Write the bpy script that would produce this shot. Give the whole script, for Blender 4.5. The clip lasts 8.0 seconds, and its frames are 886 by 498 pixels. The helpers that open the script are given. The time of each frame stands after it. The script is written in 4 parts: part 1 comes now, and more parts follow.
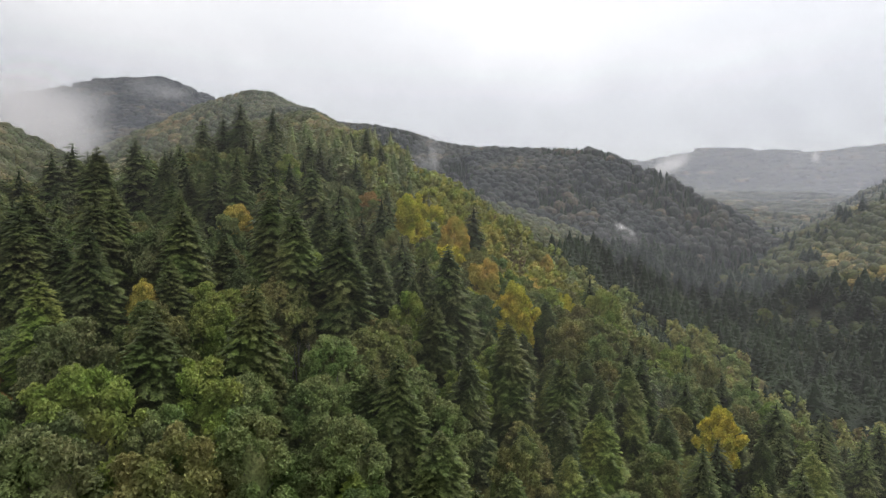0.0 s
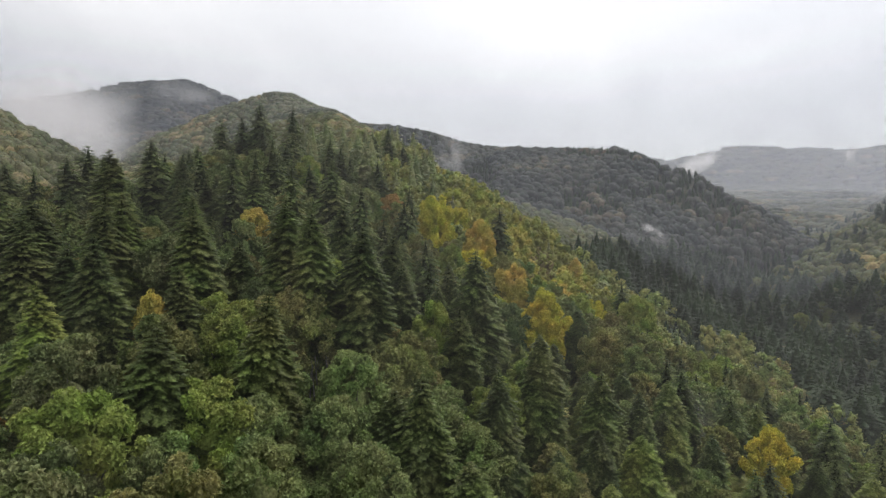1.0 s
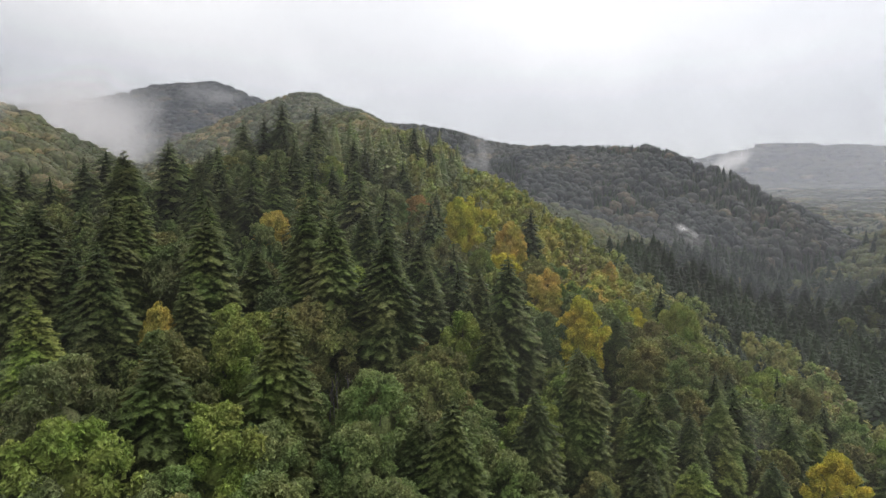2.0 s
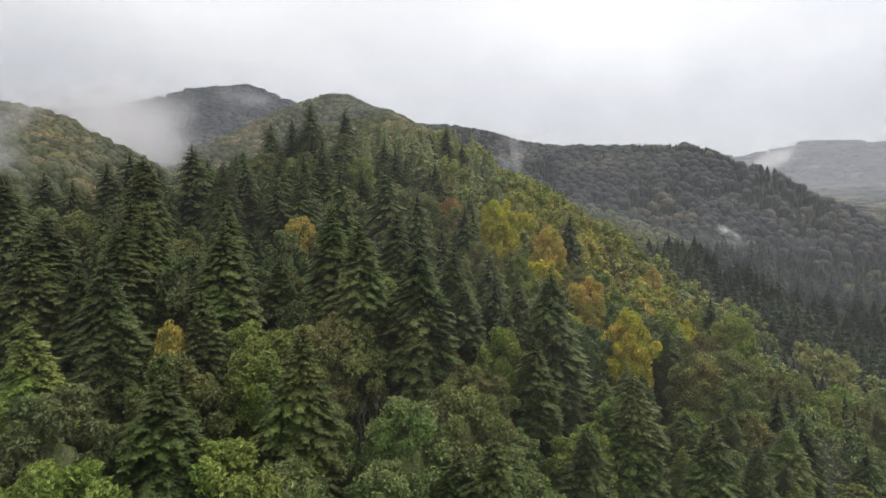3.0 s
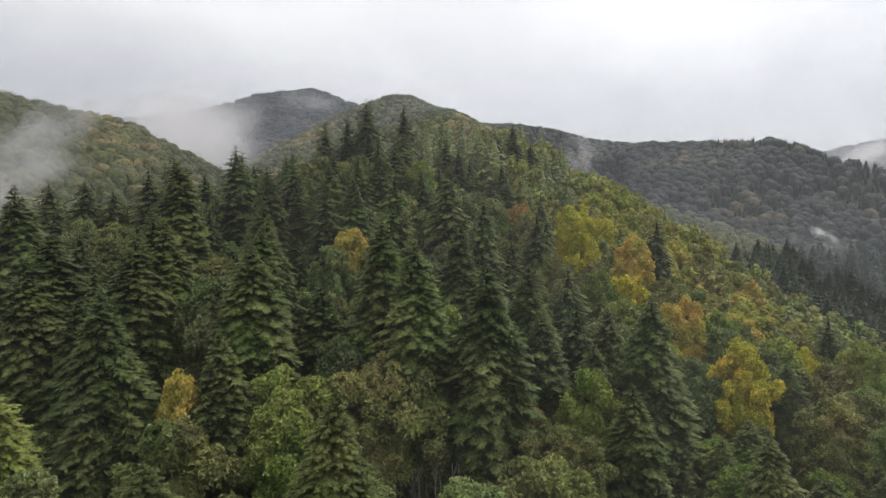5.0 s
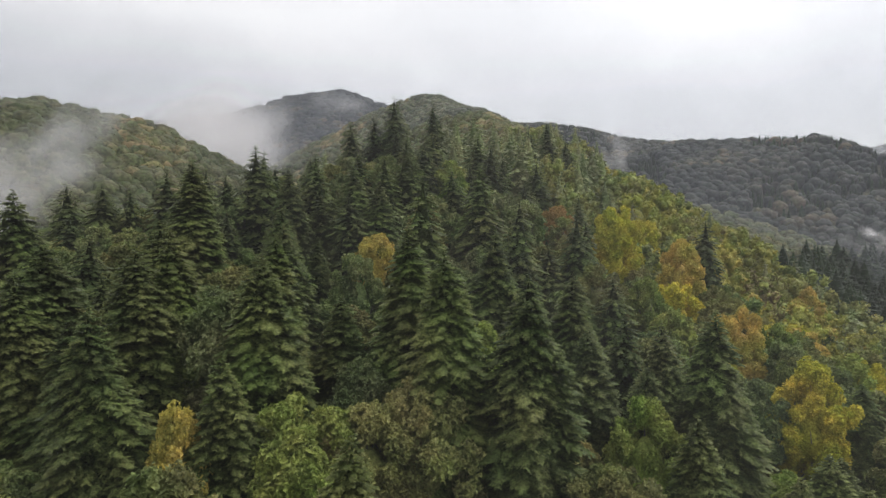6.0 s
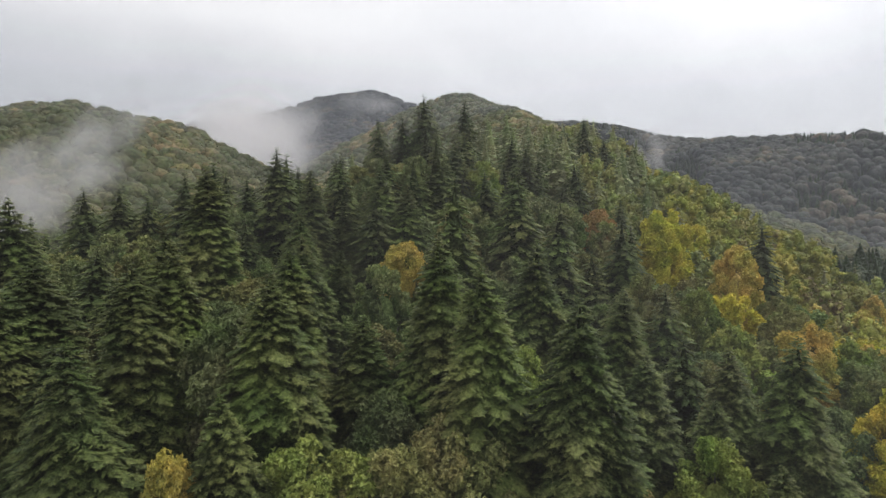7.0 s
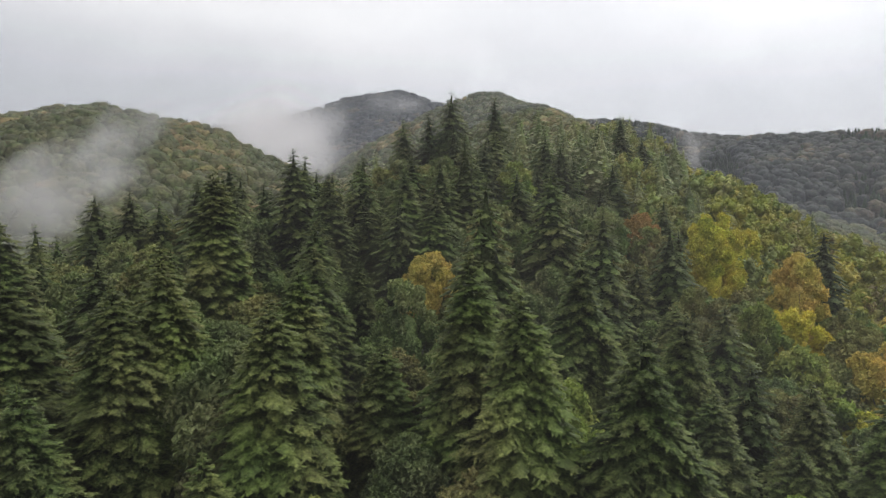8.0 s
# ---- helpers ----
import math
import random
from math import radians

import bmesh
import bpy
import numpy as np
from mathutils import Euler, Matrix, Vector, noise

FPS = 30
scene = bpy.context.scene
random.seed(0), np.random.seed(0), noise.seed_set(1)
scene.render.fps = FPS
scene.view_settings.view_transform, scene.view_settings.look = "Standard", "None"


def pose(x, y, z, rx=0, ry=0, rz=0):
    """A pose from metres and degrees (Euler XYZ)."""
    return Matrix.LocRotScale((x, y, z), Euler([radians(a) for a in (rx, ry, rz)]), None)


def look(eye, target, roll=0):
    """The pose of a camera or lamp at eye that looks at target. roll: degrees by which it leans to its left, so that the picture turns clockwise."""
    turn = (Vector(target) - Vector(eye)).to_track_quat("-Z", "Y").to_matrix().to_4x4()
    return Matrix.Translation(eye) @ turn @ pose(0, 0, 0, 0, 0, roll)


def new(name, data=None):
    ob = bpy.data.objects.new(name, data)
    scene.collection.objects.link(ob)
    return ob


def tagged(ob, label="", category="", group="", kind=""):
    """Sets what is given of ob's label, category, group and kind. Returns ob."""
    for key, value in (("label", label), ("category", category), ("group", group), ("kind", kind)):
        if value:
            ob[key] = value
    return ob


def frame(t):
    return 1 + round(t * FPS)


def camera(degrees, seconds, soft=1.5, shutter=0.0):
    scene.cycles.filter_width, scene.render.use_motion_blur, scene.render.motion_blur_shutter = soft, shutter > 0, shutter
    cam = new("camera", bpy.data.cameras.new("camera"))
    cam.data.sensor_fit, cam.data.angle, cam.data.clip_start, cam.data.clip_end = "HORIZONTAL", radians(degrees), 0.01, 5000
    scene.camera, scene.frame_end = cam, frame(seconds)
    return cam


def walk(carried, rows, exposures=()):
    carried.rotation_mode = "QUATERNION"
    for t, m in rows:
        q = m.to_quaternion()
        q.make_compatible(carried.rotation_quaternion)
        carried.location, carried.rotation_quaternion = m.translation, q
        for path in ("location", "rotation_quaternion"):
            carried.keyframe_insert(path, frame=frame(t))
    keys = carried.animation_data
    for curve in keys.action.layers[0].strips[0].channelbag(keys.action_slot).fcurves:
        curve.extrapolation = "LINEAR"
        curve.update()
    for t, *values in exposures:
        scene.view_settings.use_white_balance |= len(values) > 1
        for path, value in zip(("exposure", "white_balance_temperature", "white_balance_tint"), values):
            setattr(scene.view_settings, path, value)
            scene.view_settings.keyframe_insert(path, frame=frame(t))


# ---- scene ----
cam = camera(71.8, 8.0, soft=1.4)
METRES, EYE, TILT, LEAN, TURN = 64.0, 100.0, -2.0, 0.0, 0.0
ROWS = [
    (0.0, 0.0, 0.0, 0.0, -0.0, 0.0, -0.0),
    (0.5, -0.0057, 0.052, 0.0081, 1.01, 0.02, 0.03),
    (1.0, -0.0125, 0.1065, 0.0163, 2.06, 0.05, 0.06),
    (1.5, -0.0196, 0.1651, 0.0243, 3.17, 0.02, 0.08),
    (3.0, -0.051, 0.3484, 0.0562, 7.34, 0.06, 0.13),
    (3.5, -0.0639, 0.4107, 0.068, 8.81, 0.06, 0.14),
    (4.0, -0.076, 0.4726, 0.0795, 10.3, 0.08, 0.14),
    (4.5, -0.0881, 0.5329, 0.0899, 11.79, 0.08, 0.17),
    (6.0, -0.1381, 0.7146, 0.1162, 16.0, 0.13, 0.22),
    (6.5, -0.158, 0.7728, 0.1256, 17.39, 0.13, 0.23),
    (7.0, -0.1804, 0.8333, 0.1388, 18.81, 0.12, 0.24),
    (7.5, -0.2038, 0.8944, 0.151, 20.21, 0.1, 0.27),
    (8.0, -0.228, 0.956, 0.1621, 21.35, 0.1, 0.25),
]
walk(cam, [(t, pose(0, 0, EYE, TILT, LEAN, TURN) @ pose(METRES * x, METRES * y, METRES * z, 90 + pitch, roll, yaw)) for t, x, y, z, yaw, pitch, roll in ROWS])


# ---- world and light: a bright overcast sky ----
scene.cycles.transparent_max_bounces = 72
world = bpy.data.worlds.new("overcast_sky")
scene.world = world
world.use_nodes = True
wn, wl = world.node_tree.nodes, world.node_tree.links
wn.clear()
w_out = wn.new("ShaderNodeOutputWorld")
w_sum = wn.new("ShaderNodeAddShader")
w_sky = wn.new("ShaderNodeTexSky")
w_sky.sky_type, w_sky.sun_disc = "NISHITA", False
w_sky.sun_elevation, w_sky.sun_rotation = radians(57), radians(48)
w_bg = wn.new("ShaderNodeBackground")
w_bg.inputs["Strength"].default_value = 0.05
wl.new(w_sky.outputs["Color"], w_bg.inputs["Color"])
w_co = wn.new("ShaderNodeTexCoord")
w_map = wn.new("ShaderNodeMapping")
w_map.inputs["Scale"].default_value = (1.0, 1.0, 2.6)
w_map.inputs["Rotation"].default_value = (0.0, radians(24), 0.0)
w_noise = wn.new("ShaderNodeTexNoise")
w_noise.inputs["Scale"].default_value = 1.7
w_noise.inputs["Detail"].default_value = 4.0
w_noise.inputs["Roughness"].default_value = 0.45
w_noise.inputs["Distortion"].default_value = 0.35
w_ramp = wn.new("ShaderNodeValToRGB")
w_ramp.color_ramp.elements[0].position = 0.33
w_ramp.color_ramp.elements[0].color = (0.604, 0.574, 0.538, 1)
w_ramp.color_ramp.elements[1].position = 0.66
w_ramp.color_ramp.elements[1].color = (0.834, 0.793, 0.740, 1)
w_cloud = wn.new("ShaderNodeBackground")
# an overcast sky is three times as bright overhead as at the horizon
w_sep = wn.new("ShaderNodeSeparateXYZ")
w_up = wn.new("ShaderNodeMath")
w_up.operation, w_up.use_clamp = "MULTIPLY", True
w_up.inputs[1].default_value = 1.0
w_bri = wn.new("ShaderNodeMath")
w_bri.operation = "MULTIPLY_ADD"
w_bri.inputs[1].default_value, w_bri.inputs[2].default_value = 1.25, 0.675
wl.new(w_co.outputs["Generated"], w_sep.inputs["Vector"])
wl.new(w_sep.outputs["Z"], w_up.inputs[0])
wl.new(w_up.outputs[0], w_bri.inputs[0])
# and brighter where the sun stands behind the cloud
w_dot = wn.new("ShaderNodeVectorMath")
w_dot.operation = "DOT_PRODUCT"
w_dot.inputs[1].default_value = (0.72, 0.62, 0.30)
w_side = wn.new("ShaderNodeMath")
w_side.operation = "MULTIPLY_ADD"
w_side.inputs[1].default_value = 0.28
wl.new(w_co.outputs["Generated"], w_dot.inputs[0])
wl.new(w_dot.outputs["Value"], w_side.inputs[0])
wl.new(w_bri.outputs[0], w_side.inputs[2])
wl.new(w_side.outputs[0], w_cloud.inputs["Strength"])
wl.new(w_co.outputs["Generated"], w_map.inputs["Vector"])
wl.new(w_map.outputs["Vector"], w_noise.inputs["Vector"])
wl.new(w_noise.outputs["Fac"], w_ramp.inputs["Fac"])
wl.new(w_ramp.outputs["Color"], w_cloud.inputs["Color"])
wl.new(w_bg.outputs["Background"], w_sum.inputs[0])
wl.new(w_cloud.outputs["Background"], w_sum.inputs[1])
wl.new(w_sum.outputs["Shader"], w_out.inputs["Surface"])

sun_data = bpy.data.lights.new("sun", "SUN")
sun_data.energy, sun_data.angle, sun_data.color = 1.5, radians(18), (1.0, 0.97, 0.93)
sun = new("sun", sun_data)
sun.matrix_world = look((330, 300, 700), (0, 0, 0))


# ---- materials ----
def nodes_of(name):
    m = bpy.data.materials.new(name)
    m.use_nodes = True
    return m, m.node_tree.nodes, m.node_tree.links


def ramp_of(nt, stops):
    r = nt.new("ShaderNodeValToRGB")
    r.color_ramp.elements.remove(r.color_ramp.elements[1])
    for i, (p, c) in enumerate(stops):
        e = r.color_ramp.elements[0] if i == 0 else r.color_ramp.elements.new(p)
        e.position, e.color = p, (*c, 1)
    return r


def foliage(name, low, mid, high, patch=0.25, lucid=0.26, tone=False, accents=(), growth=False, grain=3.2):
    """Leaves or needles: varied from tree to tree, from spray to spray and in soft patches."""
    m, nt, ln = nodes_of(name)
    out, bsdf = nt["Material Output"], nt["Principled BSDF"]
    geo = nt.new("ShaderNodeNewGeometry")
    if tone:
        per = nt.new("ShaderNodeAttribute")
        per.attribute_name = "tone"
        per_value = per.outputs["Fac"]
    else:
        per = nt.new("ShaderNodeObjectInfo")
        per_value = per.outputs["Random"]
    big = nt.new("ShaderNodeTexNoise")
    big.inputs["Scale"].default_value = patch
    big.inputs["Detail"].default_value = 3.0
    ln.new(geo.outputs["Position"], big.inputs["Vector"])
    a = nt.new("ShaderNodeMath")
    a.operation = "MULTIPLY_ADD"
    a.inputs[1].default_value = 0.62 if tone else 0.28
    ln.new(per_value, a.inputs[0])
    b = nt.new("ShaderNodeMath")
    b.operation = "MULTIPLY_ADD"
    b.inputs[1].default_value = 0.24
    ln.new(geo.outputs["Random Per Island"], b.inputs[0])
    c = nt.new("ShaderNodeMath")
    c.operation = "MULTIPLY_ADD"
    c.inputs[1].default_value = 1.25
    c.inputs[2].default_value = -0.46 if tone else -0.41
    ln.new(big.outputs["Fac"], c.inputs[0])
    if growth:  # young tips are paler; inner needles also darkened for shade inside the crown
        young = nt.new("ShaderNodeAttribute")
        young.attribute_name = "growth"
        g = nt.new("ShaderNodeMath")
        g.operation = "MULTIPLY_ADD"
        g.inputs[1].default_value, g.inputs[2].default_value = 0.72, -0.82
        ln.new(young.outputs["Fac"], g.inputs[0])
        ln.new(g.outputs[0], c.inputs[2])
    ln.new(c.outputs[0], b.inputs[2])
    ln.new(b.outputs[0], a.inputs[2])
    ramp = ramp_of(nt, [(0.0, low), (0.45, mid), (0.88, high), *accents])
    ln.new(a.outputs[0], ramp.inputs["Fac"])
    fine = nt.new("ShaderNodeTexNoise")  # single leaves and needle tufts
    fine.inputs["Scale"].default_value = grain
    fine.inputs["Detail"].default_value = 3.0
    fine.inputs["Roughness"].default_value = 0.7
    ln.new(geo.outputs["Position"], fine.inputs["Vector"])
    spread = nt.new("ShaderNodeMapRange")
    spread.inputs["From Min"].default_value, spread.inputs["From Max"].default_value = 0.32, 0.68
    spread.inputs["To Min"].default_value, spread.inputs["To Max"].default_value = 0.45, 1.45
    ln.new(fine.outputs["Fac"], spread.inputs["Value"])
    drift = nt.new("ShaderNodeTexNoise")  # fresher and browner growth, a few metres wide
    drift.inputs["Scale"].default_value = 0.16
    drift.inputs["Detail"].default_value = 2.0
    ln.new(geo.outputs["Position"], drift.inputs["Vector"])
    hue = ramp_of(nt, [(0.34, (0.88, 1.02, 0.84)), (0.50, (1.0, 1.0, 1.0)), (0.66, (1.11, 0.99, 1.08))])
    ln.new(drift.outputs["Fac"], hue.inputs["Fac"])
    hued = nt.new("ShaderNodeVectorMath")
    hued.operation = "MULTIPLY"
    ln.new(ramp.outputs["Color"], hued.inputs[0])
    ln.new(hue.outputs["Color"], hued.inputs[1])
    speckle = nt.new("ShaderNodeVectorMath")
    speckle.operation = "SCALE"
    ln.new(hued.outputs["Vector"], speckle.inputs[0])
    ln.new(spread.outputs["Result"], speckle.inputs["Scale"])
    relief = nt.new("ShaderNodeBump")
    relief.inputs["Strength"].default_value = 0.8
    relief.inputs["Distance"].default_value = 0.5 / grain
    ln.new(fine.outputs["Fac"], relief.inputs["Height"])
    ln.new(relief.outputs["Normal"], bsdf.inputs["Normal"])
    ln.new(speckle.outputs["Vector"], bsdf.inputs["Base Color"])
    bsdf.inputs["Roughness"].default_value = 0.62
    bsdf.inputs["Specular IOR Level"].default_value = 0.22
    lucent = nt.new("ShaderNodeBsdfTranslucent")
    ln.new(speckle.outputs["Vector"], lucent.inputs["Color"])
    mix = nt.new("ShaderNodeMixShader")
    mix.inputs["Fac"].default_value = lucid
    ln.new(bsdf.outputs["BSDF"], mix.inputs[1])
    ln.new(lucent.outputs["BSDF"], mix.inputs[2])
    ln.new(mix.outputs["Shader"], out.inputs["Surface"])
    return m


def rough(name, stops, scale, bump=0.4, roughness=0.9):
    m, nt, ln = nodes_of(name)
    bsdf = nt["Principled BSDF"]
    geo = nt.new("ShaderNodeNewGeometry")
    n1, n2 = nt.new("ShaderNodeTexNoise"), nt.new("ShaderNodeTexNoise")
    n1.inputs["Scale"].default_value, n2.inputs["Scale"].default_value = scale, scale * 0.09
    n1.inputs["Detail"].default_value = 6.0
    for n in (n1, n2):
        ln.new(geo.outputs["Position"], n.inputs["Vector"])
    add = nt.new("ShaderNodeMath")
    add.operation = "ADD"
    half = nt.new("ShaderNodeMath")
    half.operation = "MULTIPLY"
    half.inputs[1].default_value = 0.5
    ln.new(n1.outputs["Fac"], add.inputs[0])
    ln.new(n2.outputs["Fac"], add.inputs[1])
    ln.new(add.outputs[0], half.inputs[0])
    ramp = ramp_of(nt, stops)
    ln.new(half.outputs[0], ramp.inputs["Fac"])
    ln.new(ramp.outputs["Color"], bsdf.inputs["Base Color"])
    bsdf.inputs["Roughness"].default_value = roughness
    bm = nt.new("ShaderNodeBump")
    bm.inputs["Strength"].default_value = bump
    ln.new(n1.outputs["Fac"], bm.inputs["Height"])
    ln.new(bm.outputs["Normal"], bsdf.inputs["Normal"])
    return m


LEAF = {
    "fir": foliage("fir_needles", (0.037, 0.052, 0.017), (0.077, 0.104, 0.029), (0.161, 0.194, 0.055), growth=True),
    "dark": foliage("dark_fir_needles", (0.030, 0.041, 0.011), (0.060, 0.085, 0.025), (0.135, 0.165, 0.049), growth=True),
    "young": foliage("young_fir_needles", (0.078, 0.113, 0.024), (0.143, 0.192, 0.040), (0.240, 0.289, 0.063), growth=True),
    "green": foliage("green_leaves", (0.114, 0.161, 0.067), (0.199, 0.258, 0.093), (0.311, 0.352, 0.139)),
    "grey": foliage("grey_green_leaves", (0.095, 0.125, 0.054), (0.166, 0.201, 0.082), (0.255, 0.277, 0.121)),
    "bright": foliage("bright_green_leaves", (0.141, 0.199, 0.052), (0.228, 0.293, 0.070), (0.346, 0.394, 0.101)),
    "olive": foliage("olive_leaves", (0.117, 0.139, 0.056), (0.206, 0.223, 0.078), (0.320, 0.312, 0.110)),
    "yellow": foliage("yellow_leaves", (0.222, 0.257, 0.045), (0.491, 0.458, 0.065), (0.757, 0.626, 0.093), 0.34),
    "orange": foliage("orange_leaves", (0.226, 0.255, 0.077), (0.502, 0.420, 0.110), (0.702, 0.536, 0.144), 0.34),
    "rust": foliage("rust_leaves", (0.188, 0.157, 0.054), (0.306, 0.213, 0.072), (0.388, 0.263, 0.090)),
}
BARK = rough("bark", [(0.3, (0.055, 0.048, 0.040)), (0.7, (0.17, 0.155, 0.135))], 6.0)
BARK_PALE = rough("pale_bark", [(0.3, (0.085, 0.080, 0.068)), (0.7, (0.19, 0.18, 0.16))], 6.0)
FLOOR = rough("forest_floor", [(0.32, (0.020, 0.024, 0.013)), (0.5, (0.040, 0.043, 0.022)), (0.7, (0.068, 0.066, 0.032))], 0.9, 0.8)


# ---- terrain ----
# each hill is a crest line (x, y, ground height) with the fall of its two flanks
CRESTS = [
    # the wooded spur in front, from its left shoulder up to the rounded summit
    ([(-230, 105, 62), (-130, 128, 86), (-78, 150, 97), (-64, 190, 108), (-36, 262, 119), (-62, 380, 148), (-115, 480, 182), (-167, 576, 213)], 0.40, 0.50),
    # side rib of the rounded summit
    ([(-167, 576, 213), (-130, 560, 203), (-85, 533, 181), (-50, 518, 152)], 0.45, 0.5),
    # dark ridge in the middle distance
    ([(-160, 800, 230), (-58, 748, 215), (41, 679, 193), (147, 623, 180), (195, 578, 144), (233, 542, 109), (262, 510, 78)], 0.36, 0.5),
    # hill beyond the gully
    ([(-560, 150, 126), (-450, 220, 138), (-380, 282, 169), (-339, 328, 187), (-290, 362, 173), (-252, 383, 148), (-205, 400, 106)], 0.40, 0.45),
    # cloud-capped mountain
    ([(-900, 790, 200), (-700, 880, 282), (-590, 942, 303), (-530, 975, 317), (-456, 1001, 325), (-360, 1030, 290), (-220, 1040, 225)], 0.45, 0.45),
    # hillside across the valley
    ([(800, 187, 257), (525, 337, 167), (335, 455, 109), (310, 550, 73), (312, 625, 44)], 0.42, 0.42),
    # darker rib behind it
    ([(900, 560, 260), (530, 728, 152), (450, 790, 108), (400, 850, 85)], 0.40, 0.40),
    # far hills
    ([(300, 1750, 305), (480, 1740, 306), (560, 1700, 284), (780, 1620, 290), (1060, 1480, 300), (1300, 1280, 296), (1700, 900, 330)], 0.30, 0.35),
]
# the valley floor climbs away from the viewer
VALLEY = [(110, -200, -6), (135, 60, 6), (140, 180, 15), (160, 330, 23), (200, 460, 27), (262, 610, 36), (420, 900, 78), (660, 1400, 104)]


def along(px, py, line):
    """Distance to a polyline, the height along it and the side on which the point lies."""
    best, height, side = np.full(px.shape, 1e9), np.zeros(px.shape), np.zeros(px.shape)
    for (ax, ay, az), (bx, by, bz) in zip(line, line[1:]):
        dx, dy = bx - ax, by - ay
        s = np.clip(((px - ax) * dx + (py - ay) * dy) / (dx * dx + dy * dy), 0, 1)
        d = np.hypot(px - ax - s * dx, py - ay - s * dy)
        near = d < best
        best = np.where(near, d, best)
        height = np.where(near, az + s * (bz - az), height)
        side = np.where(near, np.sign((px - ax) * dy - (py - ay) * dx), side)
    return best, height, side


def ground_height(px, py):
    px, py = np.asarray(px, float), np.asarray(py, float)
    layers = []
    for line, right, left in CRESTS:
        if not layers:  # the flank of the spur is steeper farther up
            d, h, side = along(px, py, line)
            fall = np.where(side > 0, right, left) + np.where(side > 0, 0.2 * np.clip((py - 118) / 75, 0, 1), 0)
            layers.append(h - (np.sqrt(d * d + 144) - 12) * fall)
            continue
        d, h, side = along(px, py, line)
        weight, mean = 0.0, 0.0
        for piece in zip(line, line[1:]):  # crest heights blend where two stretches are equally near
            far, high, over = along(px, py, piece)
            w = np.exp(np.clip((d - far) / 14.0, -30, 0))
            weight, mean = weight + w, mean + w * high
        layers.append(mean / weight - (np.sqrt(d * d + 144) - 12) * np.where(side > 0, right, left))
    d, h, side = along(px, py, VALLEY)
    layers.append(h + 0.02 * d)
    layers = np.array(layers)
    k = 7.0
    top = layers.max(axis=0)
    z = top + k * np.log(np.exp((layers - top) / k).sum(axis=0))
    z = z + 3.5 * np.sin(px / 37.0 + 1.3) * np.sin(py / 43.0 + 0.4) * np.clip((np.hypot(px, py) - 150) / 250, 0, 1)
    far = np.clip((np.hypot(px, py) - 250) / 500, 0, 1)
    z = z + far * (9 * np.sin(px / 83.0 + py / 140.0) + 7 * np.sin(py / 67.0 - px / 120.0 + 2.0))
    return z


def mesh_of(name, verts, faces, material, tone=None, growth=None):
    """A mesh from arrays of corners and of equal-sided faces."""
    verts, faces = np.asarray(verts, np.float32), np.asarray(faces, np.int32)
    me = bpy.data.meshes.new(name)
    n, k = faces.shape
    me.vertices.add(len(verts))
    me.vertices.foreach_set("co", verts.ravel())
    me.loops.add(n * k)
    me.loops.foreach_set("vertex_index", faces.ravel())
    me.polygons.add(n)
    me.polygons.foreach_set("loop_start", np.arange(0, n * k, k, dtype=np.int32))
    if tone is not None:
        me.attributes.new("tone", "FLOAT", "POINT").data.foreach_set("value", np.asarray(tone, np.float32))
    if growth is not None:
        me.attributes.new("growth", "FLOAT", "POINT").data.foreach_set("value", np.asarray(growth, np.float32))
    me.materials.append(material)
    me.update(calc_edges=True)
    return me


def smooth(me, first=0):
    me.polygons.foreach_set("use_smooth", np.arange(len(me.polygons)) >= first)
    return me


# ---- ground: one sheet to the horizon ----
def graded(parts):
    return np.concatenate([np.arange(a, b, step) for a, b, step in parts])


gx = graded([(-4600, -1400, 160), (-1400, -600, 22), (-600, -260, 12), (-260, 340, 6), (340, 700, 12), (700, 1600, 22), (1600, 4700, 160)])
gy = graded([(-1500, -200, 100), (-200, 0, 25), (0, 320, 6), (320, 800, 11), (800, 1900, 22), (1900, 4700, 160)])
GX, GY = np.meshgrid(gx, gy)
GZ = ground_height(GX, GY)
nx, ny = len(gx), len(gy)
cell = (np.arange(ny - 1)[:, None] * nx + np.arange(nx - 1)[None, :]).ravel()
ground = new("ground", smooth(mesh_of("ground", np.stack([GX, GY, GZ], -1).reshape(-1, 3), np.stack([cell, cell + 1, cell + nx + 1, cell + nx], 1), FLOOR)))
tagged(ground, "dark leaf-littered forest floor of wooded hills and valley", "ground", kind="structure")


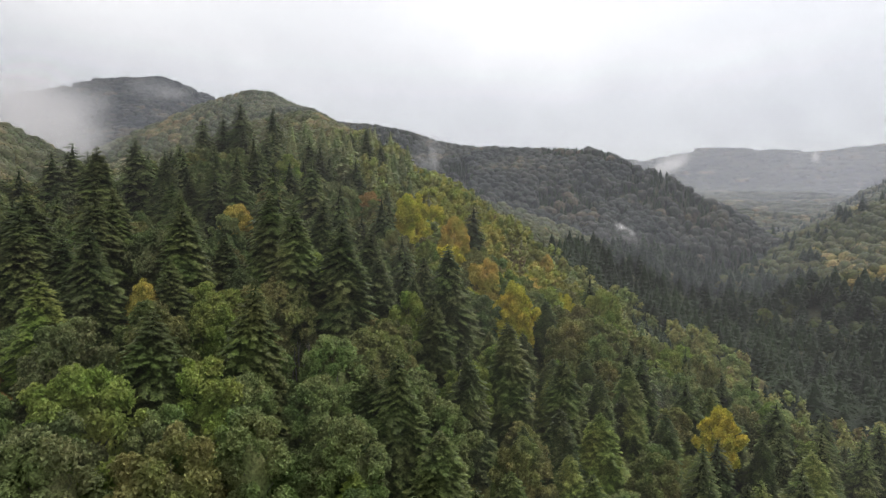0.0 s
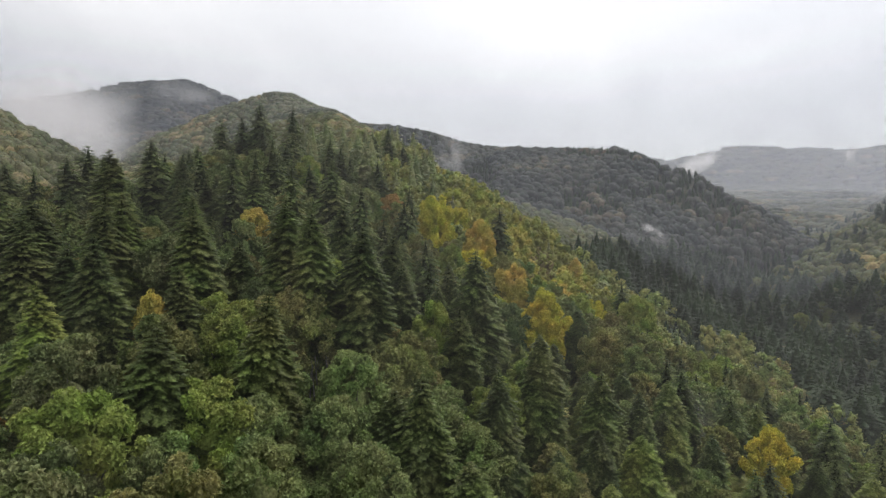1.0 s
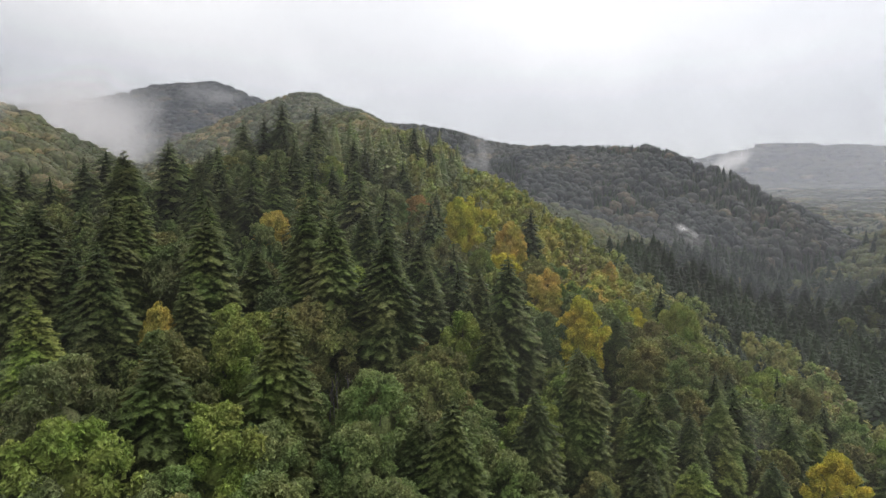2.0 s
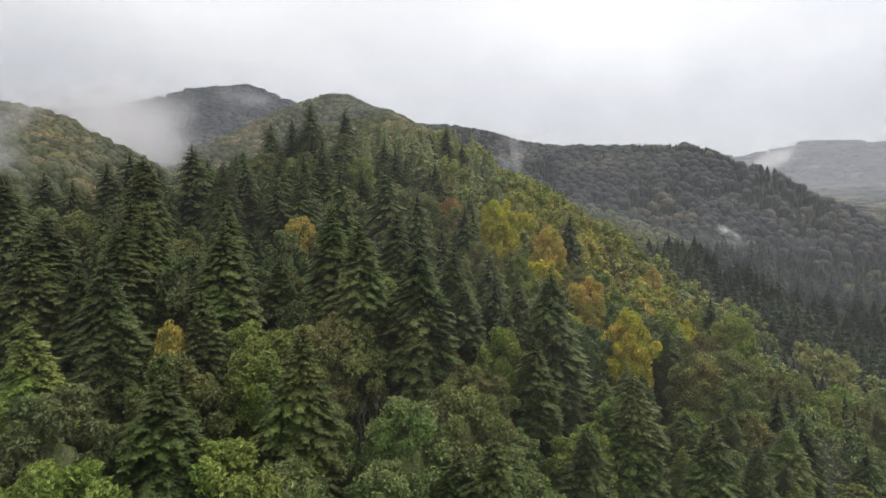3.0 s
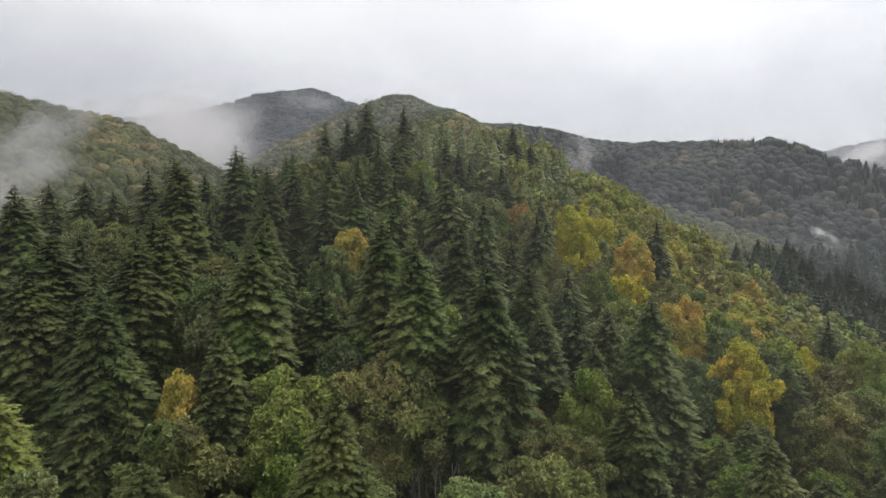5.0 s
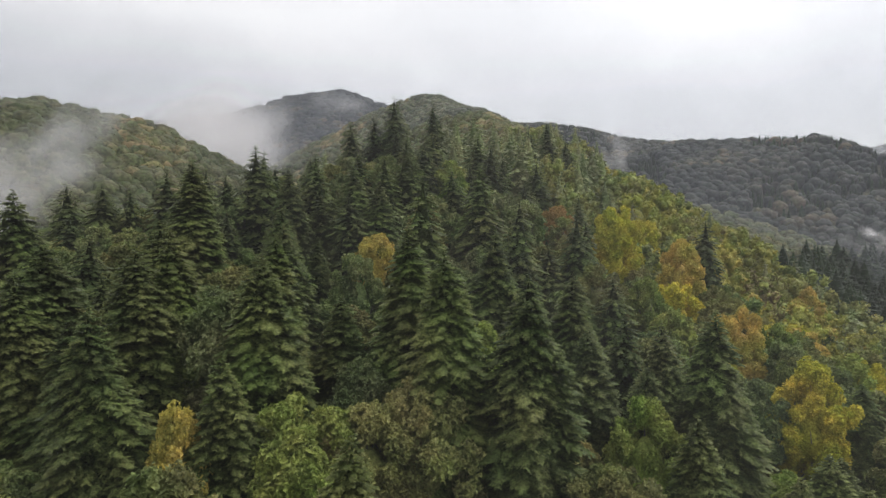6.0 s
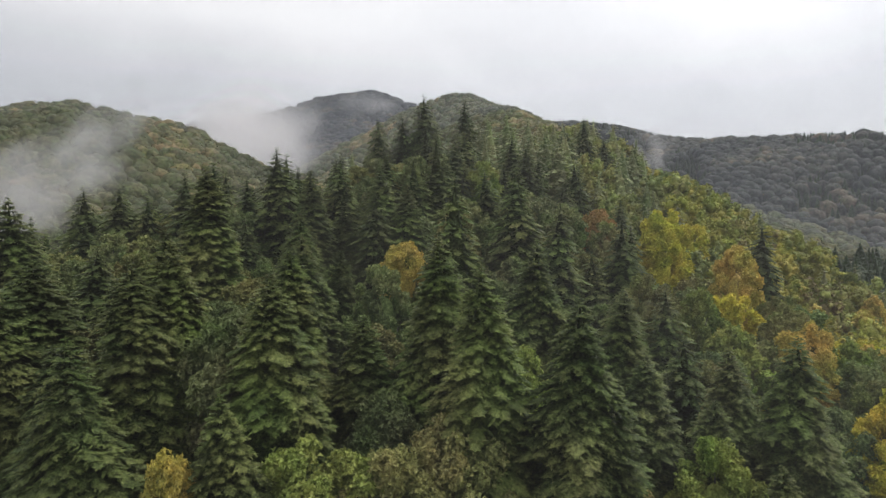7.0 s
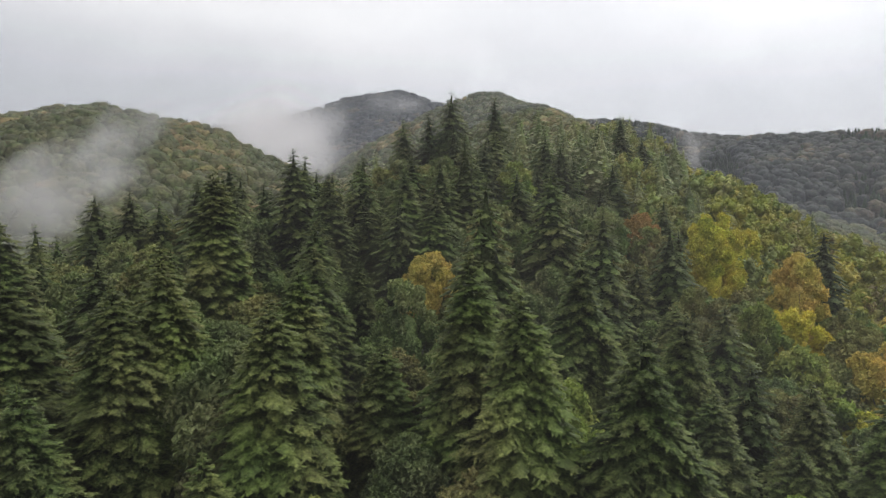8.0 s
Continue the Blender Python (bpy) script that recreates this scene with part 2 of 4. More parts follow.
# ---- tree shapes ----
def fir_crown(rng, height, radius, taper, step, arc, twigs, base=0.08, core=0.5, fan=0.44):
    """Shelves of drooping boughs, each a fan of folded side sprays, round a dense inner cone. Corners, faces, and how
    young the growth is, which also darkens the shaded inside.
    """
    lump = rng.uniform(0.72, 1.14, (11, 9))

    def reach(z):
        skirt = 0.72 + 0.28 * min(1.0, (z / height - base) / 0.16)
        return radius * (1 - math.exp(-(height - z) / taper)) * skirt + 0.08

    zs, az, ln, up = [], [], [], []
    rows, z = [], base * height
    while z < height - 0.3:
        rows.append(z)
        z += step * (0.35 + 0.65 * min(1.0, (height - z) / 7.0))
    for z in rows:
        wide = reach(z)
        n = max(5, round(6.283 * wide / arc))
        a0 = rng.uniform(0, 6.3)
        for i in range(n):
            if rng.random() < 0.07:
                continue
            a = (a0 + 6.283 * (i + rng.uniform(-0.3, 0.3)) / n) % 6.283
            zs.append(z + rng.uniform(-0.4, 0.4) * step)
            az.append(a)
            ln.append(wide * rng.uniform(0.80, 1.12) * lump[int(10.99 * z / height), int(a / 6.2832 * 9)])
            up.append(0.65 * math.exp(-(height - z) / 3.0) - 0.08 + rng.uniform(-0.10, 0.10))
    zs, az, ln, up = (np.array(q)[:, None] for q in (zs, az, ln, up))
    nb = len(zs)
    ca, sa = np.cos(az), np.sin(az)

    def spine(s):
        rise = ln * (up * s - 0.46 * s ** 2 + 0.12 * s ** 5)
        return np.stack([ln * s * ca, ln * s * sa, zs + rise], -1)

    kites, ages = [], []

    def kite(root, tip, side, breadth, age):
        mid = root + 0.52 * (tip - root)
        low = np.zeros_like(mid)
        low[..., 2] = 0.45 * breadth
        off = side * breadth[..., None]
        kites.append(np.stack([root, mid + off - low, tip, mid - off - low], -2).reshape(-1, 3))
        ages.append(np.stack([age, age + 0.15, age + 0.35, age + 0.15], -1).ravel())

    start = np.full((nb, 1), 0.55 if twigs else 0.08)
    around = np.stack([-sa, ca, 0 * sa], -1)
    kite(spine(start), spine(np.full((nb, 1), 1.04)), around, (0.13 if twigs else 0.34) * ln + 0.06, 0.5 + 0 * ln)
    if twigs:
        s = np.linspace(0.26, 0.92, twigs)[None] + rng.uniform(-0.04, 0.04, (nb, twigs))
        root = spine(s)
        for sign, splay in ((1, 0), (-1, 0), (1, 0.5), (-1, 0.5)) if twigs > 4 else ((1, 0), (-1, 0)):
            reach_out = ln * fan * (1.10 - s) ** 0.65 * rng.uniform(0.55, 1.20, (nb, twigs)) * (1 - 0.7 * splay) + 0.10
            turn = (rng.uniform(0.60, 1.15, (nb, twigs)) - splay * rng.uniform(0.6, 1.8, (nb, twigs))) * sign
            dx, dy = np.cos(az + turn), np.sin(az + turn)
            tip = root + np.stack([dx * reach_out, dy * reach_out, -reach_out * rng.uniform(0.05, 0.75, (nb, twigs))], -1)
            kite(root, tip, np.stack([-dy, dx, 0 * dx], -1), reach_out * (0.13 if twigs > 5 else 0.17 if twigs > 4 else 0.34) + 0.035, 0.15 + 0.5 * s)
    verts = np.concatenate(kites)
    q = np.arange(len(verts) // 4)[:, None] * 4
    faces = np.concatenate([q + (0, 1, 2), q + (0, 2, 3)])
    top = np.array([[0.06, 0, height * 0.96], [-0.03, 0.05, height * 0.96], [-0.03, -0.05, height * 0.96], [0, 0, height * 1.01]])
    us = (base, 0.3, 0.52, 0.74, 0.9, 0.97)
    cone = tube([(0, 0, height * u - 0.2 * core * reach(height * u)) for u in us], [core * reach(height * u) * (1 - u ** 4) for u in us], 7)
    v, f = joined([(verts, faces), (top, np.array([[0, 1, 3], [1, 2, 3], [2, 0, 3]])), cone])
    # the inner cone gets the darkest needles in place of shade deep inside
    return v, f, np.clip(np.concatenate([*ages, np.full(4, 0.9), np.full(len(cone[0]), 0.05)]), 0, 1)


ICO_V = np.array([(0, 0, 1), (0.894, 0, 0.447), (0.276, 0.851, 0.447), (-0.724, 0.526, 0.447), (-0.724, -0.526, 0.447), (0.276, -0.851, 0.447),
                  (0.724, 0.526, -0.447), (-0.276, 0.851, -0.447), (-0.894, 0, -0.447), (-0.276, -0.851, -0.447), (0.724, -0.526, -0.447), (0, 0, -1)])
ICO_F = []
for q in range(5):
    r1 = (q + 1) % 5
    ICO_F += [(0, 1 + q, 1 + r1), (1 + q, 6 + q, 1 + r1), (1 + r1, 6 + q, 6 + r1), (11, 6 + r1, 6 + q)]
ICO_F = np.array(ICO_F)


def finer(verts, faces):
    """Each triangle of a ball cut into four."""
    verts, seen, out = [tuple(v) for v in verts], {}, []

    def middle(a, b):
        key = (min(a, b), max(a, b))
        if key not in seen:
            m = np.array(verts[a]) + np.array(verts[b])
            seen[key] = len(verts)
            verts.append(tuple(m / np.linalg.norm(m)))
        return seen[key]

    for a, b, c in faces.tolist():
        ab, bc, ca = middle(a, b), middle(b, c), middle(c, a)
        out += [(a, ab, ca), (ab, b, bc), (ca, bc, c), (ab, bc, ca)]
    return np.array(verts), np.array(out)


BALLS = [(ICO_V, ICO_F), finer(ICO_V, ICO_F)]


def leaf_crown(rng, height, radius, clumps, buds, leaves, size, base=0.22, peak=1.0):
    """A domed crown of uneven leafy clumps, each a rumpled mass clad in small sprays. Corners, faces, and how many faces are sprays."""
    heart = height * (base + 0.40 * (1 - base))
    above, below = height - heart, heart - base * height
    p1, p2, p3 = rng.uniform(0, 6.3, 3)
    k = np.arange(clumps)
    v = np.clip(0.97 - 1.72 * (k + 0.5) / clumps + rng.uniform(-0.06, 0.06, clumps), -0.8, 0.97)
    a = k * 2.39996 + rng.uniform(-0.3, 0.3, clumps)
    swell = (1 + 0.13 * np.sin(2 * a + p1) + 0.10 * np.sin(3 * a + 4 * v + p2) + 0.08 * np.sin(5 * v + p3)) * rng.uniform(0.86, 1.10, clumps)
    flat = radius * np.sqrt(1 - v * v) ** peak * 0.80 * swell
    cen = np.stack([flat * np.cos(a), flat * np.sin(a), heart + np.where(v > 0, above, below) * v * 0.84 * (0.85 + 0.15 * swell)], 1)
    rad = radius * rng.uniform(0.20, 0.36, clumps) * math.sqrt(34 / clumps) ** 0.7
    masses, mass_rad = cen, rad * 0.62
    if buds:  # each clump is a cluster of smaller ones that face outwards
        out = cen - np.array([0, 0, heart])
        out /= np.linalg.norm(out, axis=1)[:, None]
        face = out[:, None] * 0.75 + rng.normal(size=(clumps, buds, 3)) * 0.62 + np.array([0, 0, 0.22])
        face /= np.linalg.norm(face, axis=2)[:, :, None]
        cen = (cen[:, None] + face * rad[:, None, None] * 0.72).reshape(-1, 3)
        rad = (rad[:, None] * rng.uniform(0.34, 0.58, (clumps, buds))).ravel()
    clumps = len(rad)
    rumple = np.clip(1 + 0.2 * rng.normal(size=(clumps, 12)), 0.6, 1.4)
    shells = (cen[:, None] + ICO_V[None] * (rad[:, None] * rumple)[:, :, None] * (0.62 if buds else 0.80) * np.array([1, 1, 0.85])).reshape(-1, 3)
    shell_faces = (ICO_F[None] + (np.arange(clumps) * 12)[:, None, None]).reshape(-1, 3)
    iv, i_f = BALLS[1] if buds else BALLS[0]
    tall = np.where(iv[:, 2] > 0, above, below) * iv[:, 2] * 0.54
    inner = np.stack([iv[:, 0] * radius * 0.50, iv[:, 1] * radius * 0.50, heart + tall], 1)
    inner[:, :2] *= np.sqrt(np.clip(1 - iv[:, 2:] ** 2, 0.02, 1)) ** (peak - 1)
    if buds:
        lump = np.clip(1 + 0.15 * rng.normal(size=(len(masses), 12)), 0.7, 1.3)
        more = (masses[:, None] + ICO_V[None] * (mass_rad[:, None] * lump)[:, :, None]).reshape(-1, 3)
        inner, i_f = joined([(inner, i_f), (more, (ICO_F[None] + (np.arange(len(masses)) * 12)[:, None, None]).reshape(-1, 3))])
        cen, rad = np.concatenate([cen, masses]), np.concatenate([rad, mass_rad * 1.35])
        clumps = len(rad)
    n0 = int(leaves * 2.4) + 8
    pick = rng.choice(clumps, n0, p=rad ** 2 / (rad ** 2).sum())
    d = rng.normal(size=(n0, 3))
    d[:, 2] += 0.35
    d /= np.linalg.norm(d, axis=1)[:, None]
    ripple = 1 + 0.13 * np.sin(d[:, 0] * 7 + pick) * np.sin(d[:, 1] * 8 + pick * 2) + 0.10 * np.sin(d[:, 2] * 9 + pick)
    p = cen[pick] + d * (rad[pick] * ripple * rng.uniform(0.72, 1.18, n0))[:, None] * np.array([1, 1, 0.9])
    inside = np.zeros(n0, bool)
    for c, r in zip(cen, rad):
        inside |= ((p - c) ** 2).sum(1) < (0.58 * r) ** 2
    keep = np.where(~inside)[0][:leaves]
    p, d = p[keep], d[keep]
    n = len(p)
    nor = d * 0.6 + rng.normal(size=(n, 3)) * 0.55 + np.array([0, 0, 0.6])
    nor /= np.linalg.norm(nor, axis=1)[:, None]
    t = np.cross(nor, rng.normal(size=(n, 3)) * 0.75 + np.cross(nor, (0, 0, 1.0)))
    t /= np.linalg.norm(t, axis=1)[:, None]
    b = np.cross(nor, t)
    L = (size * rng.uniform(0.6, 1.35, n))[:, None]
    W = L * rng.uniform(0.45, 0.75, n)[:, None]
    sag = -0.22 * L * nor
    quads = np.stack([p - t * L * 0.5 + sag, p + b * W * 0.5, p + t * L * 0.5 + sag, p - b * W * 0.5], 1).reshape(-1, 3)
    i = np.arange(n) * 4
    sprays = np.concatenate([np.stack([i, i + 1, i + 2], 1), np.stack([i, i + 2, i + 3], 1)])
    verts, faces = joined([(quads, sprays), (shells, shell_faces), (inner, i_f)])
    verts[:, 2] *= height / np.quantile(verts[:, 2], 0.998)
    return verts, faces, len(sprays)


def tube(path, radii, sides=7):
    path, verts, faces = np.array(path, float), [], []
    for i, (p, r) in enumerate(zip(path, radii)):
        d = path[min(i + 1, len(path) - 1)] - path[max(i - 1, 0)]
        d /= np.linalg.norm(d)
        u = np.cross(d, (0.3, 0.9, 0.1))
        u /= np.linalg.norm(u)
        v = np.cross(d, u)
        for q in range(sides):
            a = 6.283 * q / sides
            verts.append(p + r * (math.cos(a) * u + math.sin(a) * v))
        if i:
            b = (i - 1) * sides
            for q in range(sides):
                w = (q + 1) % sides
                faces += [(b + q, b + w, b + sides + w), (b + q, b + sides + w, b + sides + q)]
    return np.array(verts), np.array(faces)


def joined(pieces):
    verts, faces, n = [], [], 0
    for v, f in pieces:
        verts.append(v)
        faces.append(f + n)
        n += len(v)
    return np.concatenate(verts), np.concatenate(faces)


def fir_trunk(rng, height):
    bend = rng.uniform(-0.15, 0.15, 2)
    return tube([(bend[0] * s * (1 - s) * 4, bend[1] * s * (1 - s) * 4, -0.8 + s * (height * 0.97 + 0.8)) for s in (0, 0.06, 0.35, 0.7, 1)],
                [height * 0.0175, height * 0.0135, height * 0.0105, height * 0.006, 0.03])


def leaf_trunk(rng, height, radius):
    """A forked trunk with rising limbs."""
    top = height * 0.55
    pieces = [tube([(0, 0, -0.8), (0.05, 0.02, 0.6), (0.2, 0.1, top * 0.55), (0.1, 0.25, top), (0.2, 0.1, height * 0.85)],
                   [height * 0.021, height * 0.016, height * 0.013, height * 0.009, 0.04])]
    for i in range(5):
        a, z = i * 1.27 + rng.uniform(-0.3, 0.3), top * rng.uniform(0.55, 1.0)
        r = radius * rng.uniform(0.45, 0.7)
        pieces.append(tube([(0.15, 0.1, z), (r * 0.45 * math.cos(a), r * 0.45 * math.sin(a), z + height * 0.10), (r * math.cos(a), r * math.sin(a), z + height * 0.24)],
                           [height * 0.008, height * 0.006, 0.03], 5))
    return joined(pieces)


FIR_H, LEAF_H = 27.0, 19.0
rng = np.random.default_rng(7)
FIRS, BROADS = {}, {}
for level, (step, arc, twigs) in {"near": (0.68, 0.92, 8), "mid": (1.1, 1.7, 5)}.items():
    FIRS[level] = []
    for v in range(6):
        v, f, g = fir_crown(rng, FIR_H, rng.uniform(4.9, 6.3), rng.uniform(5.2, 8.5), step, arc, twigs, fan=0.38)
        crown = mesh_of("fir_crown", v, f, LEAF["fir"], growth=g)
        trunk = smooth(mesh_of("fir_trunk", *fir_trunk(rng, FIR_H), BARK))
        FIRS[level].append((crown, trunk))
for level, (leaves, size) in {"near": (12000, 0.50), "mid": (3200, 0.85)}.items():
    BROADS[level] = []
    for v in range(7):
        radius = rng.uniform(4.4, 5.6)
        v, f, sprays = leaf_crown(rng, LEAF_H, radius, int(rng.integers(34, 48)), 7 if level == "near" else 4, leaves, size, peak=rng.uniform(0.9, 1.5))
        crown = smooth(mesh_of("leaf_crown", v, f, LEAF["green"]), sprays)
        trunk = smooth(mesh_of("leaf_trunk", *leaf_trunk(rng, LEAF_H, radius), BARK_PALE))
        BROADS[level].append((crown, trunk))

WORDS = {
    "fir": ("fir_tree", "blue-green fir with layered drooping boughs in the mixed forest", "fir", "firs on the spur"),
    "dark": ("fir_tree", "tall dark fir with heavy shaded boughs on the slope", "fir", "firs on the spur"),
    "young": ("young_fir_tree", "small light-green young conifer between darker trees", "fir", "young conifers on the spur"),
    "green": ("broadleaf_tree", "green broadleaf tree with a rounded leafy crown on the slope", "tree", "green broadleaf trees"),
    "grey": ("broadleaf_tree", "grey-green broadleaf tree with a dense domed crown", "tree", "green broadleaf trees"),
    "bright": ("broadleaf_tree", "fresh bright-green broadleaf tree among darker firs", "tree", "bright green trees"),
    "olive": ("broadleaf_tree", "olive-brown broadleaf tree beginning to turn in autumn", "tree", "turning broadleaf trees"),
    "yellow": ("autumn_tree", "golden-yellow autumn broadleaf tree on the steep flank", "tree", "autumn trees"),
    "orange": ("autumn_tree", "orange autumn broadleaf tree beside dark firs", "tree", "autumn trees"),
    "rust": ("autumn_tree", "dull reddish-brown autumn tree in the mixed forest", "tree", "autumn trees"),
}
CONIFER = ("fir", "dark", "young")
planted = []


def plant(sort, x, y, height, wide=1.0, level="mid"):
    """One tree, standing on the ground at x, y."""
    name, label, category, group = WORDS[sort]
    shapes, full = (FIRS, FIR_H) if sort in CONIFER else (BROADS, LEAF_H)
    crown, trunk = shapes[level][rng.integers(len(shapes[level]))]
    tree = new(name)
    k = height / full
    w = k ** 0.75 * wide
    tree.location = (x, y, float(ground_height(x, y)) - 0.2)
    tree.rotation_euler = (rng.normal() * 0.015, rng.normal() * 0.015, rng.uniform(0, 6.283))
    tree.scale = (w, w, k)
    tagged(tree, label, category, group)
    for part_name, me, material in (("trunk", trunk, None), ("crown", crown, LEAF[sort])):
        ob = new(part_name, me)
        ob.parent = tree
        if material:
            ob.material_slots[0].link = "OBJECT"
            ob.material_slots[0].material = material
    planted.append((x, y, 4.4 if sort in CONIFER else 4.2))
    return tree


# ---- the wooded spur: the trees that can be told apart (x, y, height) ----
FIRS_LOW = [(-5.9, 78.6, 23.0), (-34.2, 70.5, 25.5), (-25.6, 79.6, 27.4), (-9.7, 81.1, 18.9), (-48.2, 84.6, 27.9), (11.5, 87.2, 14.0), (-60.5, 87.9, 28.8),
            (-39.1, 88.1, 24.2), (-40.6, 96.2, 28.8), (-63.1, 92.1, 29.4), (17.9, 92.5, 15.9), (22.0, 100.9, 14.0), (-52.7, 99.2, 28.1),
            (11.4, 103.3, 23.1), (-58.5, 103.7, 26.7), (-25.0, 103.0, 31.6), (-45.5, 106.0, 26.2), (-1.6, 107.2, 21.8), (-38.3, 107.9, 20.7), (-30.9, 108.9, 30.4),
            (58.9, 111.2, 15.0), (51.2, 84.8, 21.0), (-12.0, 116.4, 22.8), 
            (-49.3, 114.5, 24.2), (-55.2, 87.8, 24.8), (-0.3, 76.6, 15.4)]
FIRS_HIGH = [(-68.0, 122.0, 28.1), (-6.1, 118.3, 20.4), (-24.6, 122.5, 29.4), (-14.9, 122.2, 27.3), (-3.5, 124.4, 25.6), (-105.6, 125.4, 22.3), (-8.0, 130.6, 23.0),
             (-37.5, 132.5, 32.8), (-113.3, 142.0, 27.1),
             (-25.2, 147.5, 30.0), (61.5, 155.7, 18.5), (-34.7, 162.2, 28.3), (-16.5, 163.3, 25.9),
             (46.6, 170.1, 21.0), (-52.2, 140.9, 24.6), 
             (-9.4, 145.1, 23.3), ]
FIRS_DARK = [(-53.3, 94.6, 28.0), (-17.0, 102.7, 31.5), (20.3, 101.4, 21.4), (38.0, 103.8, 17.0), (0.7, 117.1, 29.8), (46.0, 189.8, 26.5),
             (9.2, 190.6, 30.4), (-32.1, 257.6, 24.9), (-75.0, 100.0, 32.4), (-39.0, 262.0, 22.0), (-25.5, 255.0, 20.0),
             (-20.0, 250.0, 18.0), (-36.0, 249.0, 20.0)]
SPIRES = [(-73.6, 189.0, 28.1), (-68.0, 190.7, 27.5), (-64.1, 193.3, 31.5), (-55.5, 199.2, 30.4), (-86.0, 178.0, 18.0)]
FIRS_YOUNG = [(-48.5, 73.9, 27.0), (24.6, 95.6, 16.0), (17.2, 82.0, 14.8), (-9.6, 66.4, 15.2), (66.1, 107.9, 16.3), (48.2, 163.2, 13.2), (72.0, 168.0, 15.0), (58.0, 132.0, 15.0)]
BROADLEAF = {
    "grey": [(-37.6, 57.2, 21.1), (-43.1, 69.6, 23.3), (-33.6, 102.4, 17.7), (-47.1, 100.7, 22.2)],
    "green": [(-27.4, 174.6, 21.0), (-21.3, 65.3, 19.8), (-10.7, 70.9, 18.3), (-47.0, 61.0, 20.0), (-16.0, 77.0, 18.0), (-30.0, 64.0, 19.0), (-44.1, 125.4, 19.0),
              (-25.1, 75.0, 17.2), (-15.4, 85.6, 19.2)],
    "bright": [(-4.0, 162.0, 19.0), (-29.3, 72.3, 19.9), (-37.1, 63.1, 22.9), (-32.8, 87.0, 20.2), (-35.2, 92.4, 19.2), (4.7, 99.2, 15.2), (9.9, 108.3, 16.7), (-6.4, 112.3, 19.4),
               (-24.9, 112.5, 20.0), (43.5, 164.2, 24.6), (69.7, 193.5, 15.2)],
    "olive": [(-12.2, 156.4, 20.0), (30.9, 88.1, 15.7), (-26.5, 58.7, 20.9), (-37.9, 79.2, 21.8), (-30.2, 95.0, 19.0), (-9.4, 101.0, 17.3), (43.0, 158.8, 12.0), (64.6, 152.4, 18.5),
              (36.2, 235.5, 15.6), (56.0, 196.0, 16.0), (-5.0, 236.0, 16.5), (-27.2, 99.6, 19.0), (-10.5, 91.6, 19.0),
              (10.0, 175.0, 20.0), (17.0, 152.0, 18.0), (64.0, 178.0, 16.0)],
    "yellow": [(51.6, 112.6, 17.0), (16.6, 138.4, 22.6), (33.0, 167.3, 18.6), 
               (-2.6, 202.0, 20.6), (-10.2, 180.0, 25.0), (-9.3, 188.4, 24.4)],
    "orange": [(-46.7, 138.3, 19.0), (10.6, 159.5, 20.8), (3.6, 178.6, 25.4), (37.6, 221.5, 16.6), (31.2, 144.6, 13.6)],
    "rust": [(-22.6, 186.0, 19.0), (-53.5, 68.0, 20.0)],
}
for sort, spots in (("fir", FIRS_LOW), ("fir", FIRS_HIGH), ("dark", FIRS_DARK), ("young", FIRS_YOUNG)):
    for x, y, h in spots:
        plant("dark" if sort == "fir" and (x < -44 and y < 97 or x > -13 and y < 142) else sort, x, y, h, 1.0, "near" if y < 125 else "mid")
for x, y, h in SPIRES:
    plant("dark", x, y, h, 0.92, "mid")
for sort, spots in BROADLEAF.items():
    for x, y, h in spots:
        plant(sort, x, y, h, 1.0 if y < 112 else 0.84, "near" if y < 200 else "mid")

plant("orange", -42.0, 86.0, 20.6, 0.62, "near")
plant("olive", 182.0, 346.0, 19.0, 1.3, "mid")


def bare_stems(x, y):
    """A clump of slender pale stems whose crowns have thinned."""
    clump = new("thinned_tree_clump")
    clump.location = (x, y, float(ground_height(x, y)) - 0.2)
    tagged(clump, "clump of slender bare pale stems under thin foliage", "tree")
    for i in range(9):
        px, py = -3.2 + 0.8 * i + rng.uniform(-0.2, 0.2), rng.uniform(-0.9, 0.9)
        tall, tip = rng.uniform(10, 13), rng.uniform(-0.8, 0.8)
        pieces = [tube([(px, py, -0.4), (px + tip * 0.3, py, tall * 0.5), (px + tip, py + 0.3, tall)], [0.15, 0.11, 0.03], 6)]
        for q in range(4):
            z, a = tall * rng.uniform(0.55, 0.9), rng.uniform(0, 6.3)
            pieces.append(tube([(px + tip * 0.5, py, z), (px + tip * 0.5 + 0.6 * math.cos(a), py + 0.6 * math.sin(a), z + 1.3)], [0.05, 0.015], 4))
        stem = new("stem", smooth(mesh_of("stem", *joined(pieces), BARK_PALE)))
        stem.parent = clump
    planted.append((x, y, 4.2))


bare_stems(-21.5, 95.5)
planted.append((-19.6, 90.0, 4.5))  # a glade before the stems


# ---- the rest of the forest, sown with uneven spacing ----
def soft_noise(x, y, scale, seed):
    return noise.noise(Vector((x / scale, y / scale, seed * 7.3)))


def edge_at(y):
    """Where the flank of the spur breaks off towards the valley."""
    return float(np.interp(y, [0, 60, 108, 150, 190, 222, 260, 320], [88, 84, 78, 82, 76, 52, 34, 16]))


